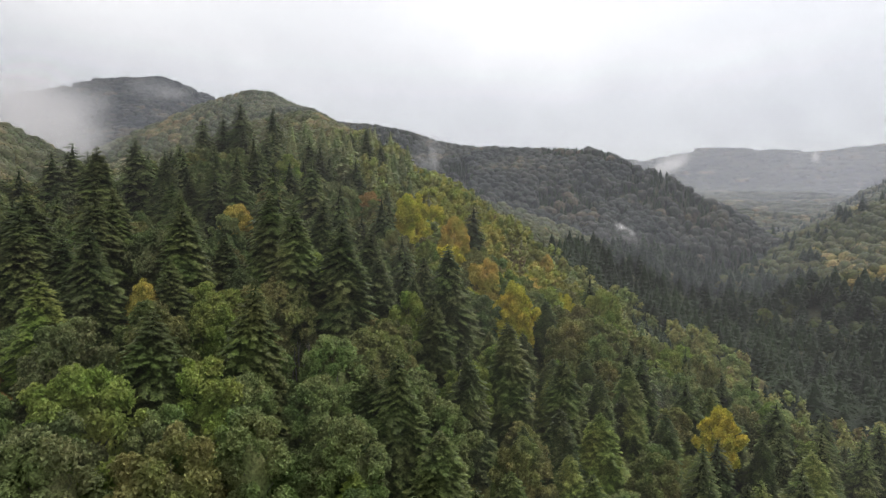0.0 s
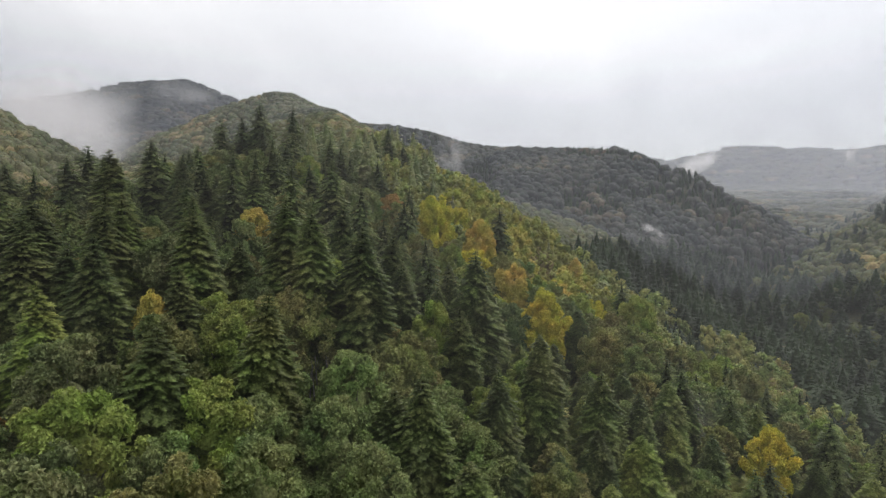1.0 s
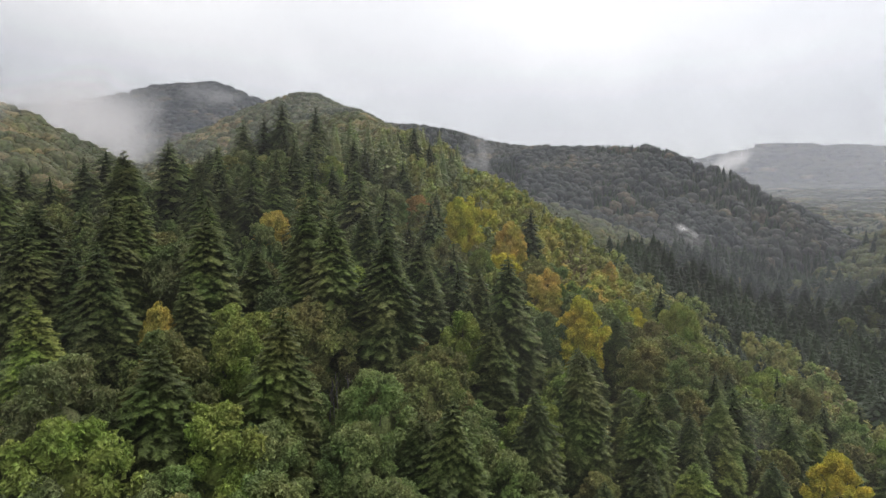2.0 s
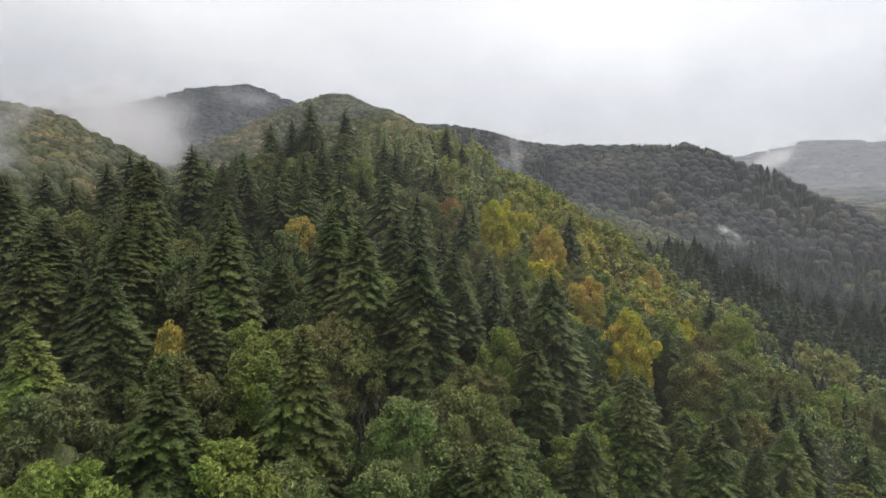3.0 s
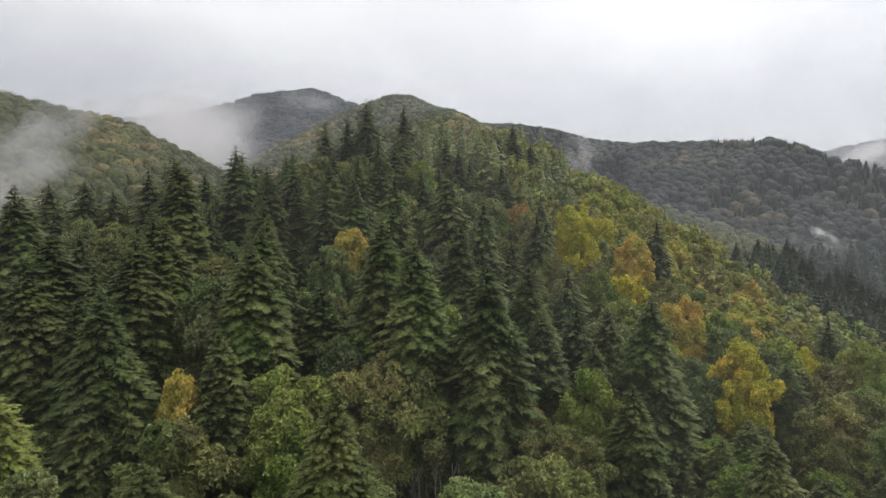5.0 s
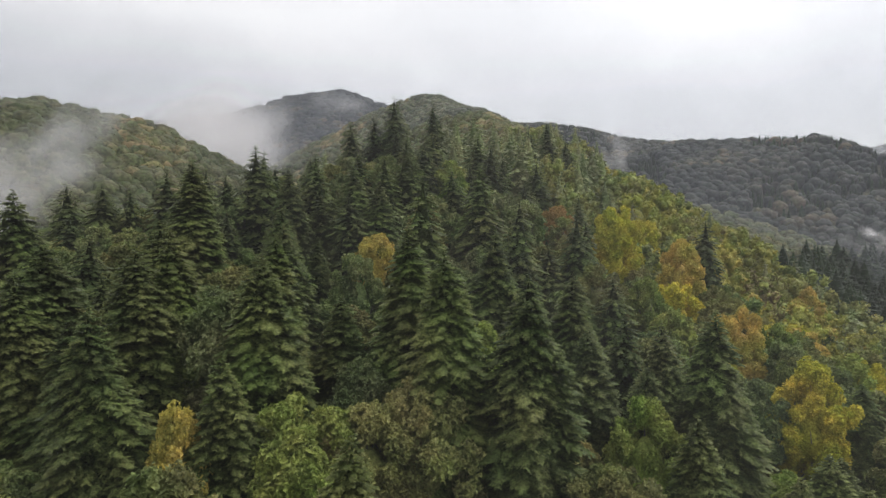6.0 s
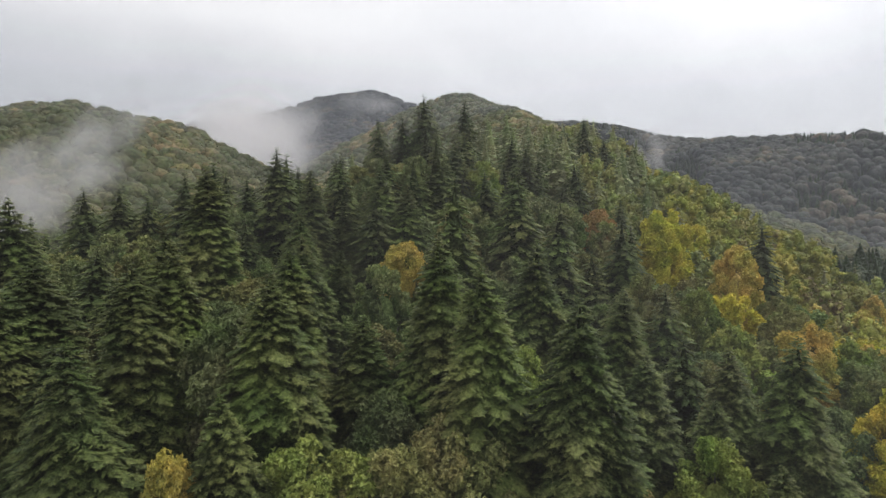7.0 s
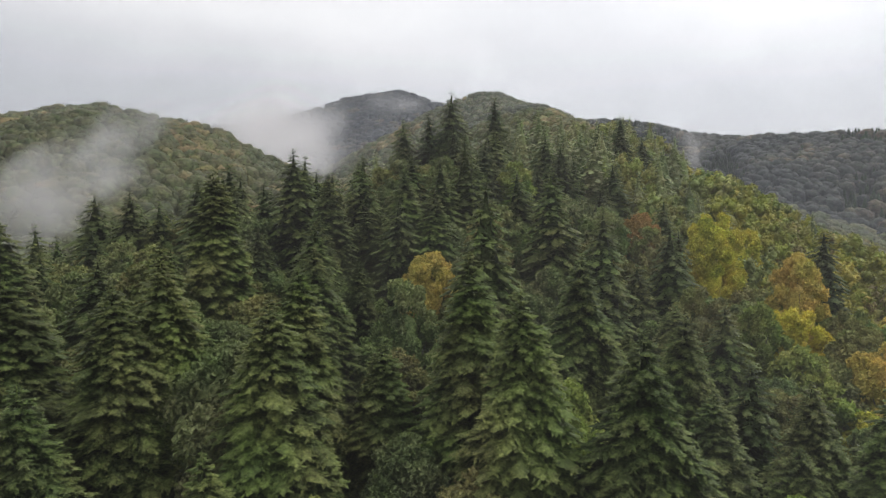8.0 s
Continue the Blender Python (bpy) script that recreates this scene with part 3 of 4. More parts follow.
def sort_at(x, y):
    """Which kind of tree grows where on the spur."""
    n = soft_noise(x, y, 26.0, 1)
    if x > edge_at(y) + 4 * n:
        return rng.choice(["dark", "fir", "green", "olive"], p=[0.70, 0.20, 0.06, 0.04])
    if y > 135 and x > -8 + 8 * n:
        if x > 42 + 6 * n:
            return rng.choice(["fir", "dark", "green", "olive", "bright", "yellow"], p=[0.24, 0.16, 0.20, 0.20, 0.14, 0.06])
        return rng.choice(["olive", "yellow", "green", "bright", "fir", "orange"], p=[0.36, 0.14, 0.18, 0.14, 0.11, 0.07])
    if y > 138:
        if x > -50 + 10 * n:
            return rng.choice(["fir", "dark", "green", "grey", "olive", "bright"], p=[0.30, 0.06, 0.24, 0.14, 0.22, 0.04] if y < 186 else [0.50, 0.16, 0.10, 0.08, 0.14, 0.02])
        return rng.choice(["fir", "dark", "green", "grey", "olive"], p=[0.52, 0.26, 0.08, 0.06, 0.08])
    if y > 112 and x > 0:
        return rng.choice(["fir", "dark", "green", "olive", "bright", "yellow"], p=[0.30, 0.30, 0.14, 0.14, 0.11, 0.01])
    if y > 112:
        return rng.choice(["fir", "dark", "green", "grey", "olive"], p=[0.34, 0.20, 0.20, 0.12, 0.14] if n < 0.1 else [0.14, 0.06, 0.34, 0.20, 0.26])
    if x > 0:
        return rng.choice(["fir", "dark", "young", "green", "olive", "bright", "yellow"], p=[0.28, 0.25, 0.23, 0.10, 0.08, 0.06, 0.0])
    if x < -50 and y > 78:
        return rng.choice(["fir", "dark", "olive", "green"], p=[0.54, 0.14, 0.18, 0.14])
    if 78 < y < 100 and -46 < x < 2:
        return rng.choice(["green", "olive", "bright", "grey"], p=[0.36, 0.30, 0.26, 0.08])
    if y > 93:
        return rng.choice(["fir", "dark", "green", "grey", "olive", "bright"], p=[0.36, 0.16, 0.18, 0.08, 0.15, 0.07])
    return rng.choice(["green", "grey", "olive", "bright", "fir", "yellow"], p=[0.38, 0.16, 0.17, 0.13, 0.14, 0.02])


cells = {}


def free(x, y, r):
    """Room for a tree: none stands too near."""
    for px, py, pr in planted[free.done:]:
        cells.setdefault((int(px // 8), int(py // 8)), []).append((px, py, pr))
    free.done = len(planted)
    cx, cy = int(x // 8), int(y // 8)
    for i in (cx - 1, cx, cx + 1):
        for j in (cy - 1, cy, cy + 1):
            for px, py, pr in cells.get((i, j), ()):
                if (px - x) ** 2 + (py - y) ** 2 < (r + 0.55 * pr) ** 2:
                    return False
    return True


free.done = 0


sown = []
for gy0 in np.arange(34, 300, 4.3):
    for gx0 in np.arange(-150, 128, 4.3):
        x, y = gx0 + rng.uniform(-1.9, 1.9), gy0 + rng.uniform(-1.9, 1.9)
        sort = str(sort_at(x, y))
        sown.append((math.hypot(x + 18, y - 68), x, y, sort))
sown.sort()
behind, count = [], {True: 0, False: 0}
for far_off, x, y, sort in sown:
    cone = sort in CONIFER
    r = 2.9 if not cone else 3.5 if x > 20 or y > 112 else 4.2
    if not free(x, y, r):
        continue
    h = {"young": rng.uniform(9, 16)}.get(sort, rng.uniform(15, 23) if cone else rng.uniform(12, 17.5))
    if (x > 5 and y < 130) or (cone and y > 135 and x > -13):
        h *= 0.86
    elif y > 135 and x > -13:
        h += 2.0
    elif y > 138 and cone:
        h += 4.5 if x < -45 else 2.0 if y > 186 else 0.0
    elif y > 138:
        h += 2.5
    elif y > 112 and cone:
        h += 2.0
    if cone and x > edge_at(y) and y > 125:
        h *= 0.55
    if count[cone] < 290 and far_off < 140:
        count[cone] += 1
        plant(sort, x, y, h, rng.uniform(0.9, 1.1), "near" if y < 150 and abs(x + 15) < 52 else "mid")
    else:
        behind.append((x, y, h, sort))
        planted.append((x, y, 4.4 if cone else 4.2))


# ---- woods farther off: too many to count, one piece of growth for each hill ----
def far_crown(r, leaves, leaf):
    """The upper part of a crown in a closed canopy: a rumpled dome with its sides going down between the neighbours, and loose sprays on it."""
    v, f = BALLS[1]
    v = v.copy()
    side = v[:, 2] < -0.05
    flat = np.hypot(v[:, 0], v[:, 1])
    v[side, :2] *= (1.02 / np.maximum(flat[side], 0.2))[:, None]
    v[side, 2] = -1.6
    bend = 1 + 0.13 * np.sin(3 * v[:, 0] + r.uniform(0, 6)) * np.sin(3 * v[:, 1] + r.uniform(0, 6)) + 0.09 * r.normal(size=len(v))
    v[~side] *= bend[~side, None]
    d = r.normal(size=(leaves, 3))
    d[:, 2] = np.abs(d[:, 2]) + 0.2
    d /= np.linalg.norm(d, axis=1)[:, None]
    t = np.cross(d + r.normal(size=(leaves, 3)) * 0.5, r.normal(size=(leaves, 3)))
    t /= np.linalg.norm(t, axis=1)[:, None]
    b = np.cross(d, t)
    c = d * r.uniform(0.90, 1.12, leaves)[:, None]
    quads = np.stack([c - t * leaf, c + b * leaf * 0.6, c + t * leaf, c - b * leaf * 0.6], 1).reshape(-1, 3)
    q = np.arange(leaves)[:, None] * 4
    v, f = joined([(v, f), (quads, np.concatenate([q + (0, 1, 2), q + (0, 2, 3)]))])
    return v * np.array([0.306, 0.306, 0.36]) + np.array([0, 0, 0.64]), f


def template(kind, seed, size):
    r = np.random.default_rng(seed)
    if kind == "fir":
        step, arc, twigs = {"mid": (1.5, 2.8, 2), "far": (2.2, 3.4, 1), "rim": (3.4, 4.2, 0)}[size]
        v, f, g = fir_crown(r, 24.0, r.uniform(4.4, 5.6), r.uniform(5.0, 8.0), step, arc, twigs, 0.04)
        return v / 24.0, f
    if size == "mid":
        v, f, sprays = leaf_crown(r, 17.0, 5.2, 18, 2, 900, 0.86, 0.05)
        return v / 17.0, f
    return far_crown(r, 44 if size == "far" else 8, 0.15 if size == "far" else 0.2)


TEMPLATES = {(k, s): [template(k, 40 + i, s) for i in range(5)] for k in ("fir", "leaf") for s in ("mid", "far", "rim")}
FAR_LEAF = {
    "mixed": foliage("mixed_autumn_woods", (0.116, 0.161, 0.062), (0.217, 0.260, 0.085), (0.329, 0.337, 0.107), 0.02, 0.2, True, [(1.0, (0.20, 0.165, 0.072))], grain=1.0),
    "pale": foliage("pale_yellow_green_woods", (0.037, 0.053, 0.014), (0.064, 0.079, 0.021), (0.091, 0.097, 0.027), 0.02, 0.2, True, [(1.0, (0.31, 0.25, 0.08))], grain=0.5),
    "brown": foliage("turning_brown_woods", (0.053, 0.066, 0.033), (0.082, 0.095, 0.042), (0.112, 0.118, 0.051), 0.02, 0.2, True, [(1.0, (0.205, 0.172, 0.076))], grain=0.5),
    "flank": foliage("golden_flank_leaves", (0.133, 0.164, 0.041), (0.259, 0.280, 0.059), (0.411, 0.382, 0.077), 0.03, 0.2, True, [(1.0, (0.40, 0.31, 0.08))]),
    # bluish cast of distant haze mixed into these dark leaf colours
    "hazed": foliage("hazed_ridge_woods", (0.019, 0.028, 0.027), (0.034, 0.043, 0.038), (0.055, 0.060, 0.046), 0.02, 0.2, True, [(1.0, (0.108, 0.094, 0.058))], grain=0.5),
    # one fir foliage twice: bright spur and dim valley put into the colour
    "fir": foliage("spur_fir_needles_lit", (0.074, 0.095, 0.042), (0.145, 0.178, 0.077), (0.255, 0.286, 0.123), 0.02, 0.15, True),
    "valley": foliage("valley_fir_needles_dim", (0.010, 0.020, 0.008), (0.019, 0.036, 0.014), (0.033, 0.058, 0.021), 0.02, 0.15, True),
}


def woods(name, label, trees, kind, size, material):
    """One body of growth from many trees (x, y, height, breadth, tone)."""
    if not trees:
        return
    t = np.array(trees)
    z = ground_height(t[:, 0], t[:, 1]) - (0.4 if kind == "fir" or size == "mid" else 0.42 * t[:, 2])
    pick = rng.integers(0, 5, len(t))
    spin = rng.uniform(0, 6.283, len(t))
    verts, faces, tone, n = [], [], [], 0
    for i in range(5):
        sel = np.where(pick == i)[0]
        if not len(sel):
            continue
        v, f = TEMPLATES[(kind, size)][i]
        c, s = np.cos(spin[sel])[:, None], np.sin(spin[sel])[:, None]
        w = (t[sel, 2] * t[sel, 3])[:, None]
        x = (v[None, :, 0] * c - v[None, :, 1] * s) * w + t[sel, 0][:, None]
        y = (v[None, :, 0] * s + v[None, :, 1] * c) * w + t[sel, 1][:, None]
        zz = v[None, :, 2] * t[sel, 2][:, None] + z[sel][:, None]
        verts.append(np.stack([x, y, zz], -1).reshape(-1, 3))
        faces.append((f[None] + (np.arange(len(sel)) * len(v))[:, None, None]).reshape(-1, 3) + n)
        tone.append(np.repeat(t[sel, 4], len(v)))
        n += len(sel) * len(v)
    me = mesh_of(name, np.concatenate(verts), np.concatenate(faces), material, np.concatenate(tone))
    if kind == "leaf":
        smooth(me)
    ob = new(name, me)
    tagged(ob, label, "forest", kind="stuff")


woods("fir_wood", "dense dark firs on the upper part of the spur", [(x, y, h, rng.uniform(1.0, 1.3), rng.random()) for x, y, h, s in behind if s in CONIFER and x < edge_at(y)], "fir", "mid", FAR_LEAF["fir"])
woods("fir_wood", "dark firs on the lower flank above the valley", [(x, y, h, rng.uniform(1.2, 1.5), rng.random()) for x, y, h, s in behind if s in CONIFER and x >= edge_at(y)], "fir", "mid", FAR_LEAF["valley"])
woods("broadleaf_wood", "green and olive broadleaf trees on the upper spur", [(x, y, h, 1.0, rng.random()) for x, y, h, s in behind if s in ("green", "grey", "bright") or s == "olive" and not -15 < x <= 46], "leaf", "mid", FAR_LEAF["mixed"])
woods("autumn_wood", "golden and olive autumn trees on the steep flank", [(x, y, h, 1.0, rng.random()) for x, y, h, s in behind if s in ("olive", "yellow", "orange", "rust") and (s != "olive" or -15 < x <= 46)], "leaf", "mid", FAR_LEAF["flank"])

shrubs = []
for gy0 in np.arange(44, 180, 4.6):
    for gx0 in np.arange(-86, 104, 4.6):
        x, y = gx0 + rng.uniform(-2, 2), gy0 + rng.uniform(-2, 2)
        shrubs.append((x, y, rng.uniform(3.0, 6.5), rng.uniform(1.6, 2.4), rng.random()))
woods("undergrowth", "low leafy undergrowth and saplings between the trees", shrubs, "leaf", "rim", FAR_LEAF["mixed"])

plant("young", 34.6, 112.6, 12.5, 1.1, "near")


def hills_at(x, y):
    """The hill on which each point lies (the number of the highest crest there), and how far behind that crest."""
    best, back = [], []
    for line, right, left in CRESTS:
        d, h, side = along(x, y, line)
        best.append(h - d * np.where(side > 0, right, left))
        back.append(np.where(side * (-1 if len(best) in (6, 7) else 1) > 0, 0, d))
    d, h, side = along(x, y, VALLEY)
    best.append(h + 0.02 * d)
    back.append(0 * d)
    top = np.argmax(np.array(best), axis=0)
    return np.stack([top, np.take_along_axis(np.array(back), top[None], 0)[0]], 1)


HILLS = ["upper spur", "rib below the rounded summit", "dark middle ridge", "hill beyond the gully", "cloud-capped mountain", "hillside across the valley", "dark rib behind the hillside", "far hills", "valley floor"]
LEAFY = ["brown", "brown", "hazed", "brown", "hazed", "pale", "brown", "brown", "hazed"]
SHARE = [0.03, 0.0, 0.0, 0.0, 0.0, 0.12, 0.45, 0.0, 0.62]  # of firs
beds, spots = {}, []
r = 96.0
while r < 2500:
    gap = 6.2 if r < 800 else 6.2 + (r - 800) * 0.024
    arc = radians(-64) + rng.uniform(0, gap / r)
    while arc < radians(43):
        rr, aa = r + rng.uniform(-0.6, 0.6) * gap, arc + rng.uniform(-0.45, 0.45) * gap / r
        arc += gap / r
        x, y = -8 + rr * math.sin(aa), 20 + rr * math.cos(aa)
        if y > 34 and not (-150 < x < 128 and y < 300):
            spots.append((x, y, rr, gap))
    r += gap * 0.84
for gy0 in np.arange(-96, 34, 8.0):  # the slope under the flight and behind it
    for gx0 in np.arange(-170, 170, 8.0):
        if abs(gx0) < 60 and gy0 > -30:
            continue
        spots.append((gx0 + rng.uniform(-3, 3), gy0 + rng.uniform(-3, 3), 200.0, 8.0))
for gy0 in np.arange(-29, 34, 6.0):
    for gx0 in np.arange(-62, 60, 6.0):
        spots.append((gx0 + rng.uniform(-2, 2), gy0 + rng.uniform(-2, 2), 90.0, 6.5))
spots = np.array(spots)
for (x, y, rr, gap), (hill, back), gz in zip(spots.tolist(), hills_at(spots[:, 0], spots[:, 1]).tolist(), ground_height(spots[:, 0], spots[:, 1]).tolist()):
    hill = int(hill)
    if back > 40 and hill > 1 and rng.random() < 0.88:  # thinner woods on the far slopes
        continue
    n = soft_noise(x, y, 60.0, 3)
    share = SHARE[hill] + (0.2 * n if hill not in (1, 2, 3, 4, 7) else 0)
    if hill == 0 and y > 330:
        share = 0
    if hill == 2 and rr < 900:
        share = 0.7 if soft_noise(x, y, 75.0, 9) > 0.16 else 0.05
    if hill == 5:
        share = 0.8 if gz < 62 + 12 * n else 0.12 + 0.3 * n
    if hill in (2, 0) and gz < 78 and x > 20:
        share = 0.85
    kind = "fir" if rng.random() < share else "leaf"
    size = "mid" if rr < 95 or rr < 250 and kind == "fir" and y > 60 else "far" if rr < 640 else "rim"
    if kind == "fir":
        if rr < 640 and hill != 2 and rng.random() < 0.50:
            continue
        h = rng.uniform(16, 25) * (0.55 if hill == 2 else 0.72 if rr > 640 else 1.0)
        if rr > 480:
            h *= 0.8
        elif hill in (5, 8):
            h *= 0.78
        wide = rng.uniform(0.95, 1.25) * (1.3 if rr > 480 else 18.0 / h * (1.85 if rr > 120 else 1.2))
    else:
        bulk = rng.uniform(0.48, 1.0)
        h = (8.0 + 11.0 * bulk) * (0.62 if hill in (4, 7) else 0.80 if hill == 2 else 0.86)
        wide = bulk * gap / (0.306 * h)
    tone = min(1, max(0, 0.45 + 0.24 * rng.normal() + 0.9 * soft_noise(x, y, 38.0, 5)))
    beds.setdefault((hill, kind, size), []).append((x, y, h, wide, tone))
for (hill, kind, size), trees in sorted(beds.items()):
    if kind == "fir":
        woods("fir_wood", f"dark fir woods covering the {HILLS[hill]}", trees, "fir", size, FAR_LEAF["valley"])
    else:
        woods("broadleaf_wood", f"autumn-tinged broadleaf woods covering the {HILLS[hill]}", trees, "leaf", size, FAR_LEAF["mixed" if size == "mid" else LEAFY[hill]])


# ---- mist: moist air and torn cloud between the hills ----
def vapour(name, density, reach, seed, veil=None, tint=(0.50, 0.50, 0.505), floor=0.36, ceil=0.66, ragged=0.9):
    """White droplets in thin layers: scattering light from above, letting the rest through."""
    m, nt, ln = nodes_of(name)
    nt.remove(nt["Principled BSDF"])
    out = nt["Material Output"]
    geo = nt.new("ShaderNodeNewGeometry")
    shift = nt.new("ShaderNodeMapping")
    shift.inputs["Location"].default_value = (seed * 31.7, seed * 17.1, seed * 9.3)
    shift.inputs["Scale"].default_value = (1.0, 1.0, 0.8)
    ln.new(geo.outputs["Position"], shift.inputs["Vector"])
    cloud = nt.new("ShaderNodeTexNoise")
    cloud.inputs["Scale"].default_value = 1.0 / reach
    cloud.inputs["Detail"].default_value = 4.0
    cloud.inputs["Roughness"].default_value = 0.52
    cloud.inputs["Distortion"].default_value = 0.5
    ln.new(shift.outputs["Vector"], cloud.inputs["Vector"])
    cover = nt.new("ShaderNodeMapRange")
    cover.interpolation_type = "SMOOTHSTEP"
    cover.inputs["From Min"].default_value, cover.inputs["From Max"].default_value = floor, ceil
    ln.new(cloud.outputs["Fac"], cover.inputs["Value"])
    fall = nt.new("ShaderNodeMapRange")
    fall.interpolation_type = "SMOOTHSTEP"
    if veil:
        sep = nt.new("ShaderNodeSeparateXYZ")
        ln.new(geo.outputs["Position"], sep.inputs["Vector"])
        ln.new(sep.outputs["Z"], fall.inputs["Value"])
        fall.inputs["From Min"].default_value, fall.inputs["From Max"].default_value = veil[1], veil[0]
    else:
        place = nt.new("ShaderNodeTexCoord")
        size = nt.new("ShaderNodeVectorMath")
        size.operation = "LENGTH"
        ln.new(place.outputs["Object"], size.inputs[0])
        torn = nt.new("ShaderNodeTexNoise")  # uneven, torn rim
        torn.inputs["Scale"].default_value = 2.2
        torn.inputs["Detail"].default_value = 5.0 if ragged > 0.5 else 1.0
        ln.new(place.outputs["Object"], torn.inputs["Vector"])
        rim = nt.new("ShaderNodeMath")
        rim.operation = "MULTIPLY_ADD"
        rim.inputs[1].default_value = ragged
        ln.new(torn.outputs["Fac"], rim.inputs[0])
        ln.new(size.outputs["Value"], rim.inputs[2])
        ln.new(rim.outputs[0], fall.inputs["Value"])
        fall.inputs["From Min"].default_value, fall.inputs["From Max"].default_value = 0.85 + 0.5 * ragged, 0.05 + 0.5 * ragged
    a, b = nt.new("ShaderNodeMath"), nt.new("ShaderNodeMath")
    a.operation = b.operation = "MULTIPLY"
    ln.new(cover.outputs["Result"], a.inputs[0])
    ln.new(fall.outputs["Result"], a.inputs[1])
    ln.new(a.outputs[0], b.inputs[0])
    b.inputs[1].default_value = density
    clear, white = nt.new("ShaderNodeBsdfTransparent"), nt.new("ShaderNodeBsdfDiffuse")
    white.inputs["Color"].default_value = (*tint, 1)
    up = nt.new("ShaderNodeCombineXYZ")
    up.inputs["Z"].default_value = 1.0
    ln.new(up.outputs["Vector"], white.inputs["Normal"])
    beyond = nt.new("ShaderNodeBsdfTranslucent")  # light that comes from behind the layer
    beyond.inputs["Color"].default_value = (*tint, 1)
    down = nt.new("ShaderNodeCombineXYZ")
    down.inputs["Z"].default_value = -1.0
    ln.new(down.outputs["Vector"], beyond.inputs["Normal"])
    both = nt.new("ShaderNodeAddShader")
    ln.new(white.outputs["BSDF"], both.inputs[0])
    ln.new(beyond.outputs["BSDF"], both.inputs[1])
    mix = nt.new("ShaderNodeMixShader")
    ln.new(b.outputs[0], mix.inputs["Fac"])
    ln.new(clear.outputs["BSDF"], mix.inputs[1])
    ln.new(both.outputs["Shader"], mix.inputs[2])
    ln.new(mix.outputs["Shader"], out.inputs["Surface"])
    return m


def mist_bank(label, x, y, z, wide, deep, tall, turn, density, reach, seed, layers=7, lean=0.0, floor=0.36, ceil=0.66, white=0.50, ragged=0.9):
    """A bank of mist made of curved layers one behind another."""
    bank = new("mist_bank")
    bank.location, bank.rotation_euler, bank.scale = (x, y, z), (0, radians(lean), radians(turn)), (wide, deep, tall)
    tagged(bank, label, "mist", "mist banks")
    stuff = vapour("mist", density, reach, seed, floor=floor, ceil=ceil, tint=(white, white, white * 1.01), ragged=ragged)
    u = np.linspace(-1, 1, 13)
    for k in range(layers):
        y0 = (2 * k / (layers - 1) - 1) * (0.3 if layers < 4 else 0.7)
        U, V = np.meshgrid(u, u)
        Y = y0 + 0.10 * np.sin(2.3 * U + k) * np.cos(1.9 * V + 2 * k)
        c = (np.arange(12)[:, None] * 13 + np.arange(12)[None, :]).ravel()
        layer = new("mist_layer", smooth(mesh_of("mist_layer", np.stack([U, Y, V], -1).reshape(-1, 3), np.stack([c, c + 1, c + 14, c + 13], 1), stuff)))
        layer.parent = bank


def haze_veil(radius, density, low, high, seed):
    """A thin tinted shell in a wide arc, added in place of moist haze in the valley air."""
    az, hz = np.radians(np.linspace(-80, 62, 72)), np.linspace(-40, high + 20, 9)
    A, H = np.meshgrid(az, hz)
    R = radius * (1 + 0.05 * np.sin(A * 5 + seed) + 0.03 * np.sin(A * 11 + 2 * seed))
    n = len(az)
    c = (np.arange(8)[:, None] * n + np.arange(n - 1)[None, :]).ravel()
    # the tint holds the haze colour: neutral near, bluer and paler farther off
    ob = new("haze", smooth(mesh_of("haze", np.stack([-8 + R * np.sin(A), 20 + R * np.cos(A), H], -1).reshape(-1, 3), np.stack([c, c + 1, c + n + 1, c + n], 1),
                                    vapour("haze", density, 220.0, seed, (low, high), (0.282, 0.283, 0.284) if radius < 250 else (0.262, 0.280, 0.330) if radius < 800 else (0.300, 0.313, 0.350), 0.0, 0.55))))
    tagged(ob, "thin tinted shell, bluish farther off, standing for moist haze in the valley air", "haze", kind="stuff")


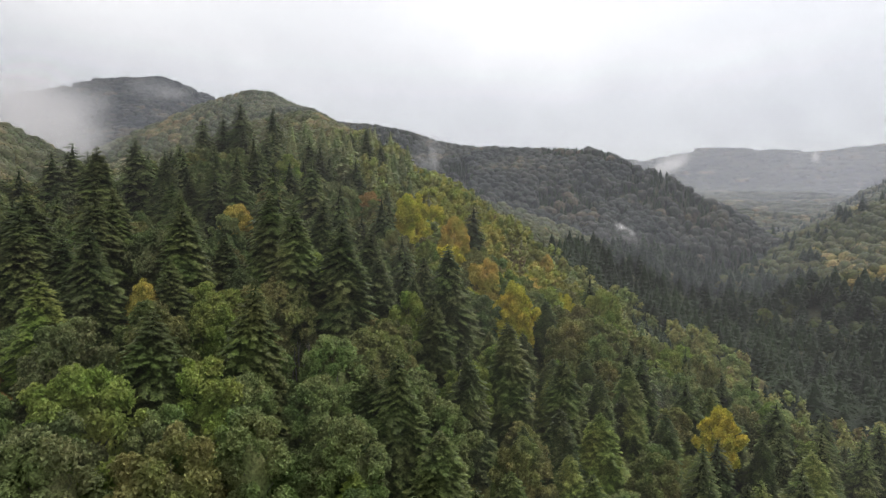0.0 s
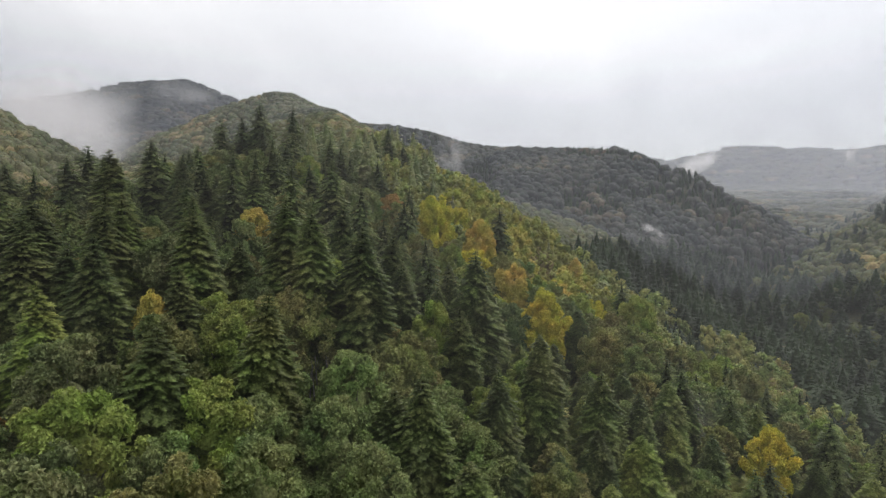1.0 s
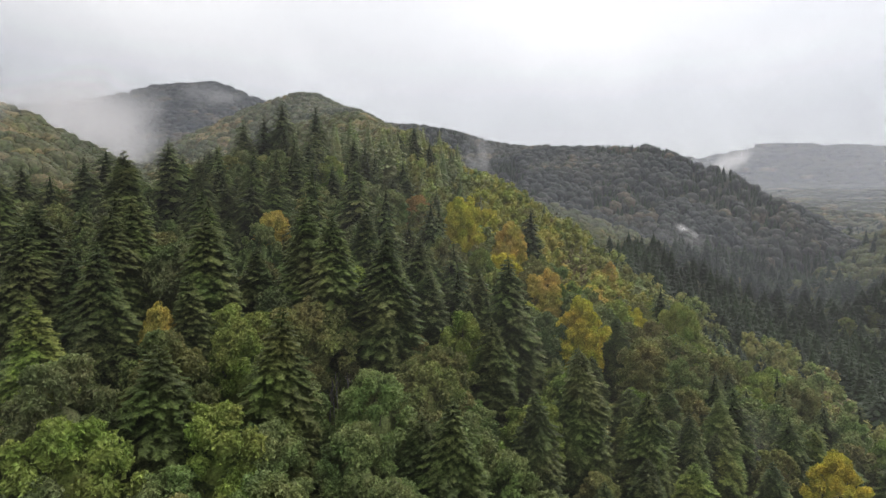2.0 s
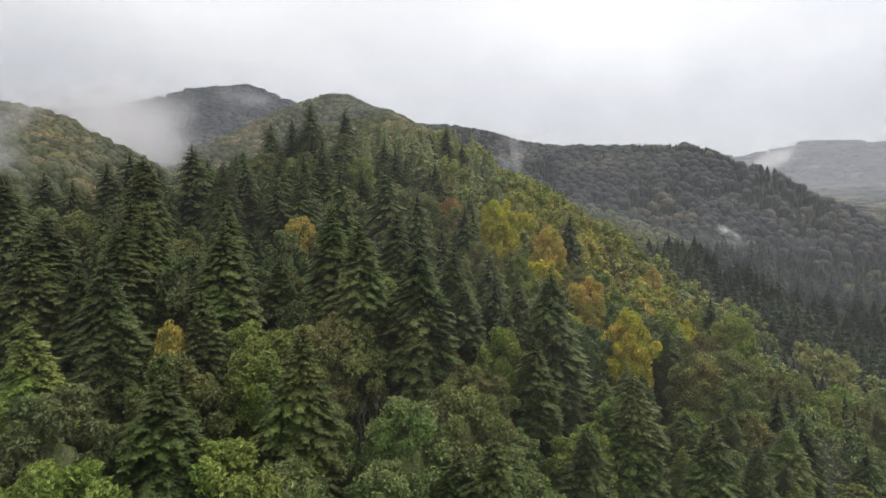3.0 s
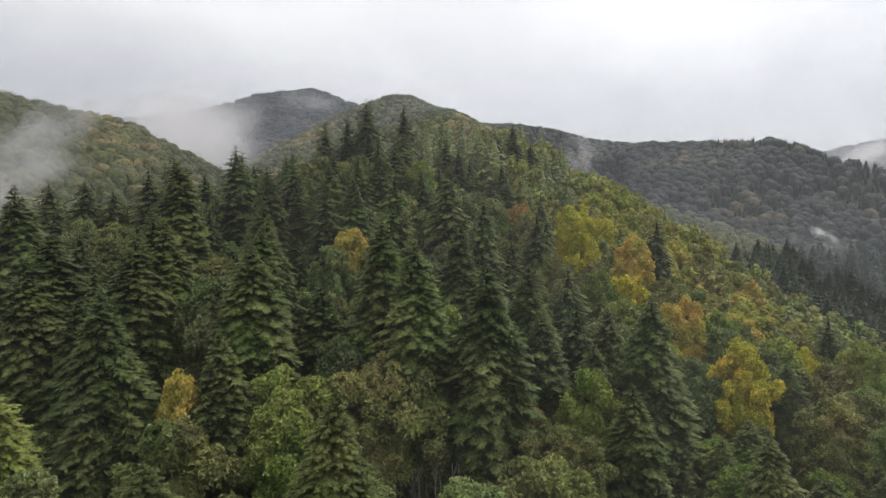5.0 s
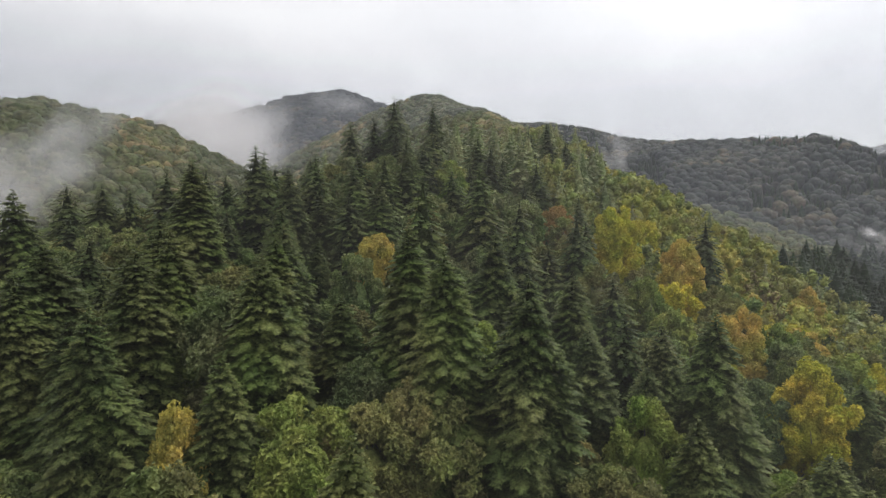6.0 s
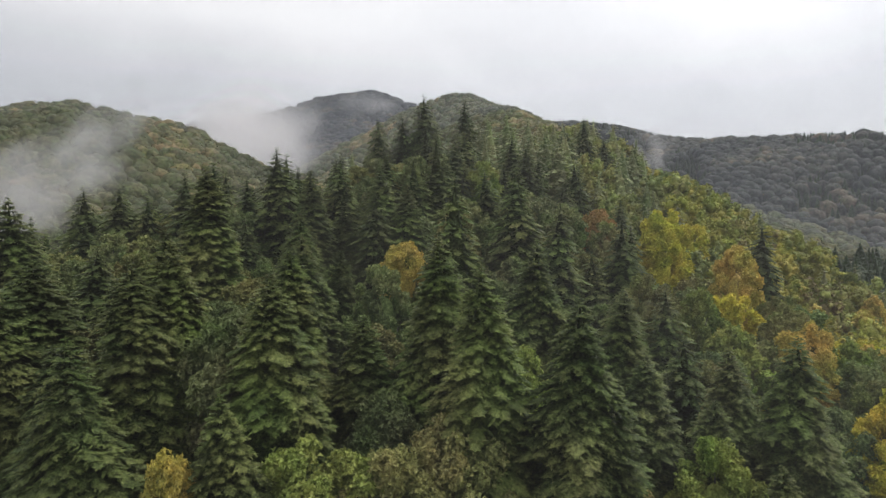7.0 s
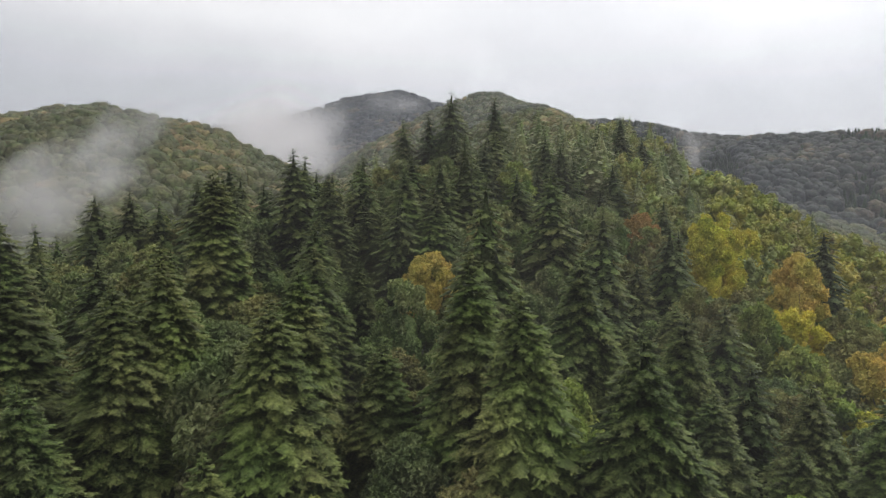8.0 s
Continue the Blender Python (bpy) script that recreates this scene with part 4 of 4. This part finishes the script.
# the nearest shells are added to lift dark tones, farther ones for distance haze
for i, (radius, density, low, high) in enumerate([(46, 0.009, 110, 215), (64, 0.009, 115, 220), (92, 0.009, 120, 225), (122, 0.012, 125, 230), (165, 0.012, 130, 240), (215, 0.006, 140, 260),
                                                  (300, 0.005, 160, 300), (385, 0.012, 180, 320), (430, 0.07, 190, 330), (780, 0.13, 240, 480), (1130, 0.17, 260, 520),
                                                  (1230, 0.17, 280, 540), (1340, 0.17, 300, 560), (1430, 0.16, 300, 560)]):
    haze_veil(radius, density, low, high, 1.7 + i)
mist_bank("dense white cloud filling the gully between two hills", -292, 445, 172, 74, 50, 66, 33, 0.19, 90, 1.0, 14, floor=0.10, ceil=0.50, white=0.68, ragged=0.5)
mist_bank("white cloud hiding the shoulder of the far mountain", -540, 760, 240, 170, 60, 72, 34, 0.21, 120, 2.0, 13, floor=0.18, ceil=0.48, white=0.6, ragged=0.4)
mist_bank("torn veil of cloud across the mountain top", -404, 862, 292, 95, 30, 22, 25, 0.17, 40, 3.0, 6, floor=0.42, ceil=0.62)
mist_bank("grey mist rising from the hollow before the hill", -160, 170, 119, 32, 12, 17, 50, 0.225, 26, 4.0, 9, -34, floor=0.26, ceil=0.60, white=0.56, ragged=1.2)
mist_bank("streamer of thin mist climbing the hillside", -163, 194, 138, 28, 12, 11, 46, 0.22, 22, 4.6, 6, -42, floor=0.28, ceil=0.60, white=0.56, ragged=1.2)
mist_bank("small wisp of mist on the saddle behind the spur", -14, 490, 156, 20, 20, 26, 0, 0.22, 15, 5.0, 6, 20, floor=0.40, ceil=0.62)
mist_bank("slanting white wisp of mist above the dark ridge's foot", 142, 470, 94, 19, 12, 7, -17, 0.20, 12, 6.0, 11, 45, floor=0.34, ceil=0.58, white=0.66)
mist_bank("faint mist drifting over firs at the ridge's foot", 120, 456, 86, 44, 20, 17, -15, 0.22, 20, 7.0, 5, floor=0.38, ceil=0.62)
mist_bank("white mist lying in the far gully", 374, 1016, 201, 66, 40, 22, -20, 0.21, 40, 8.0, 12, -28, floor=0.40, ceil=0.60, white=0.62)
mist_bank("thin column of mist on the far hill", 580, 956, 209, 12, 16, 23, -30, 0.21, 26, 9.0, 9, 10, floor=0.38, ceil=0.60, white=0.62)
mist_bank("low thin mist between the trees of the steep flank", 42, 128, 62, 11, 7, 10, -18, 0.11, 9, 10.0, 6, floor=0.30, ceil=0.75)
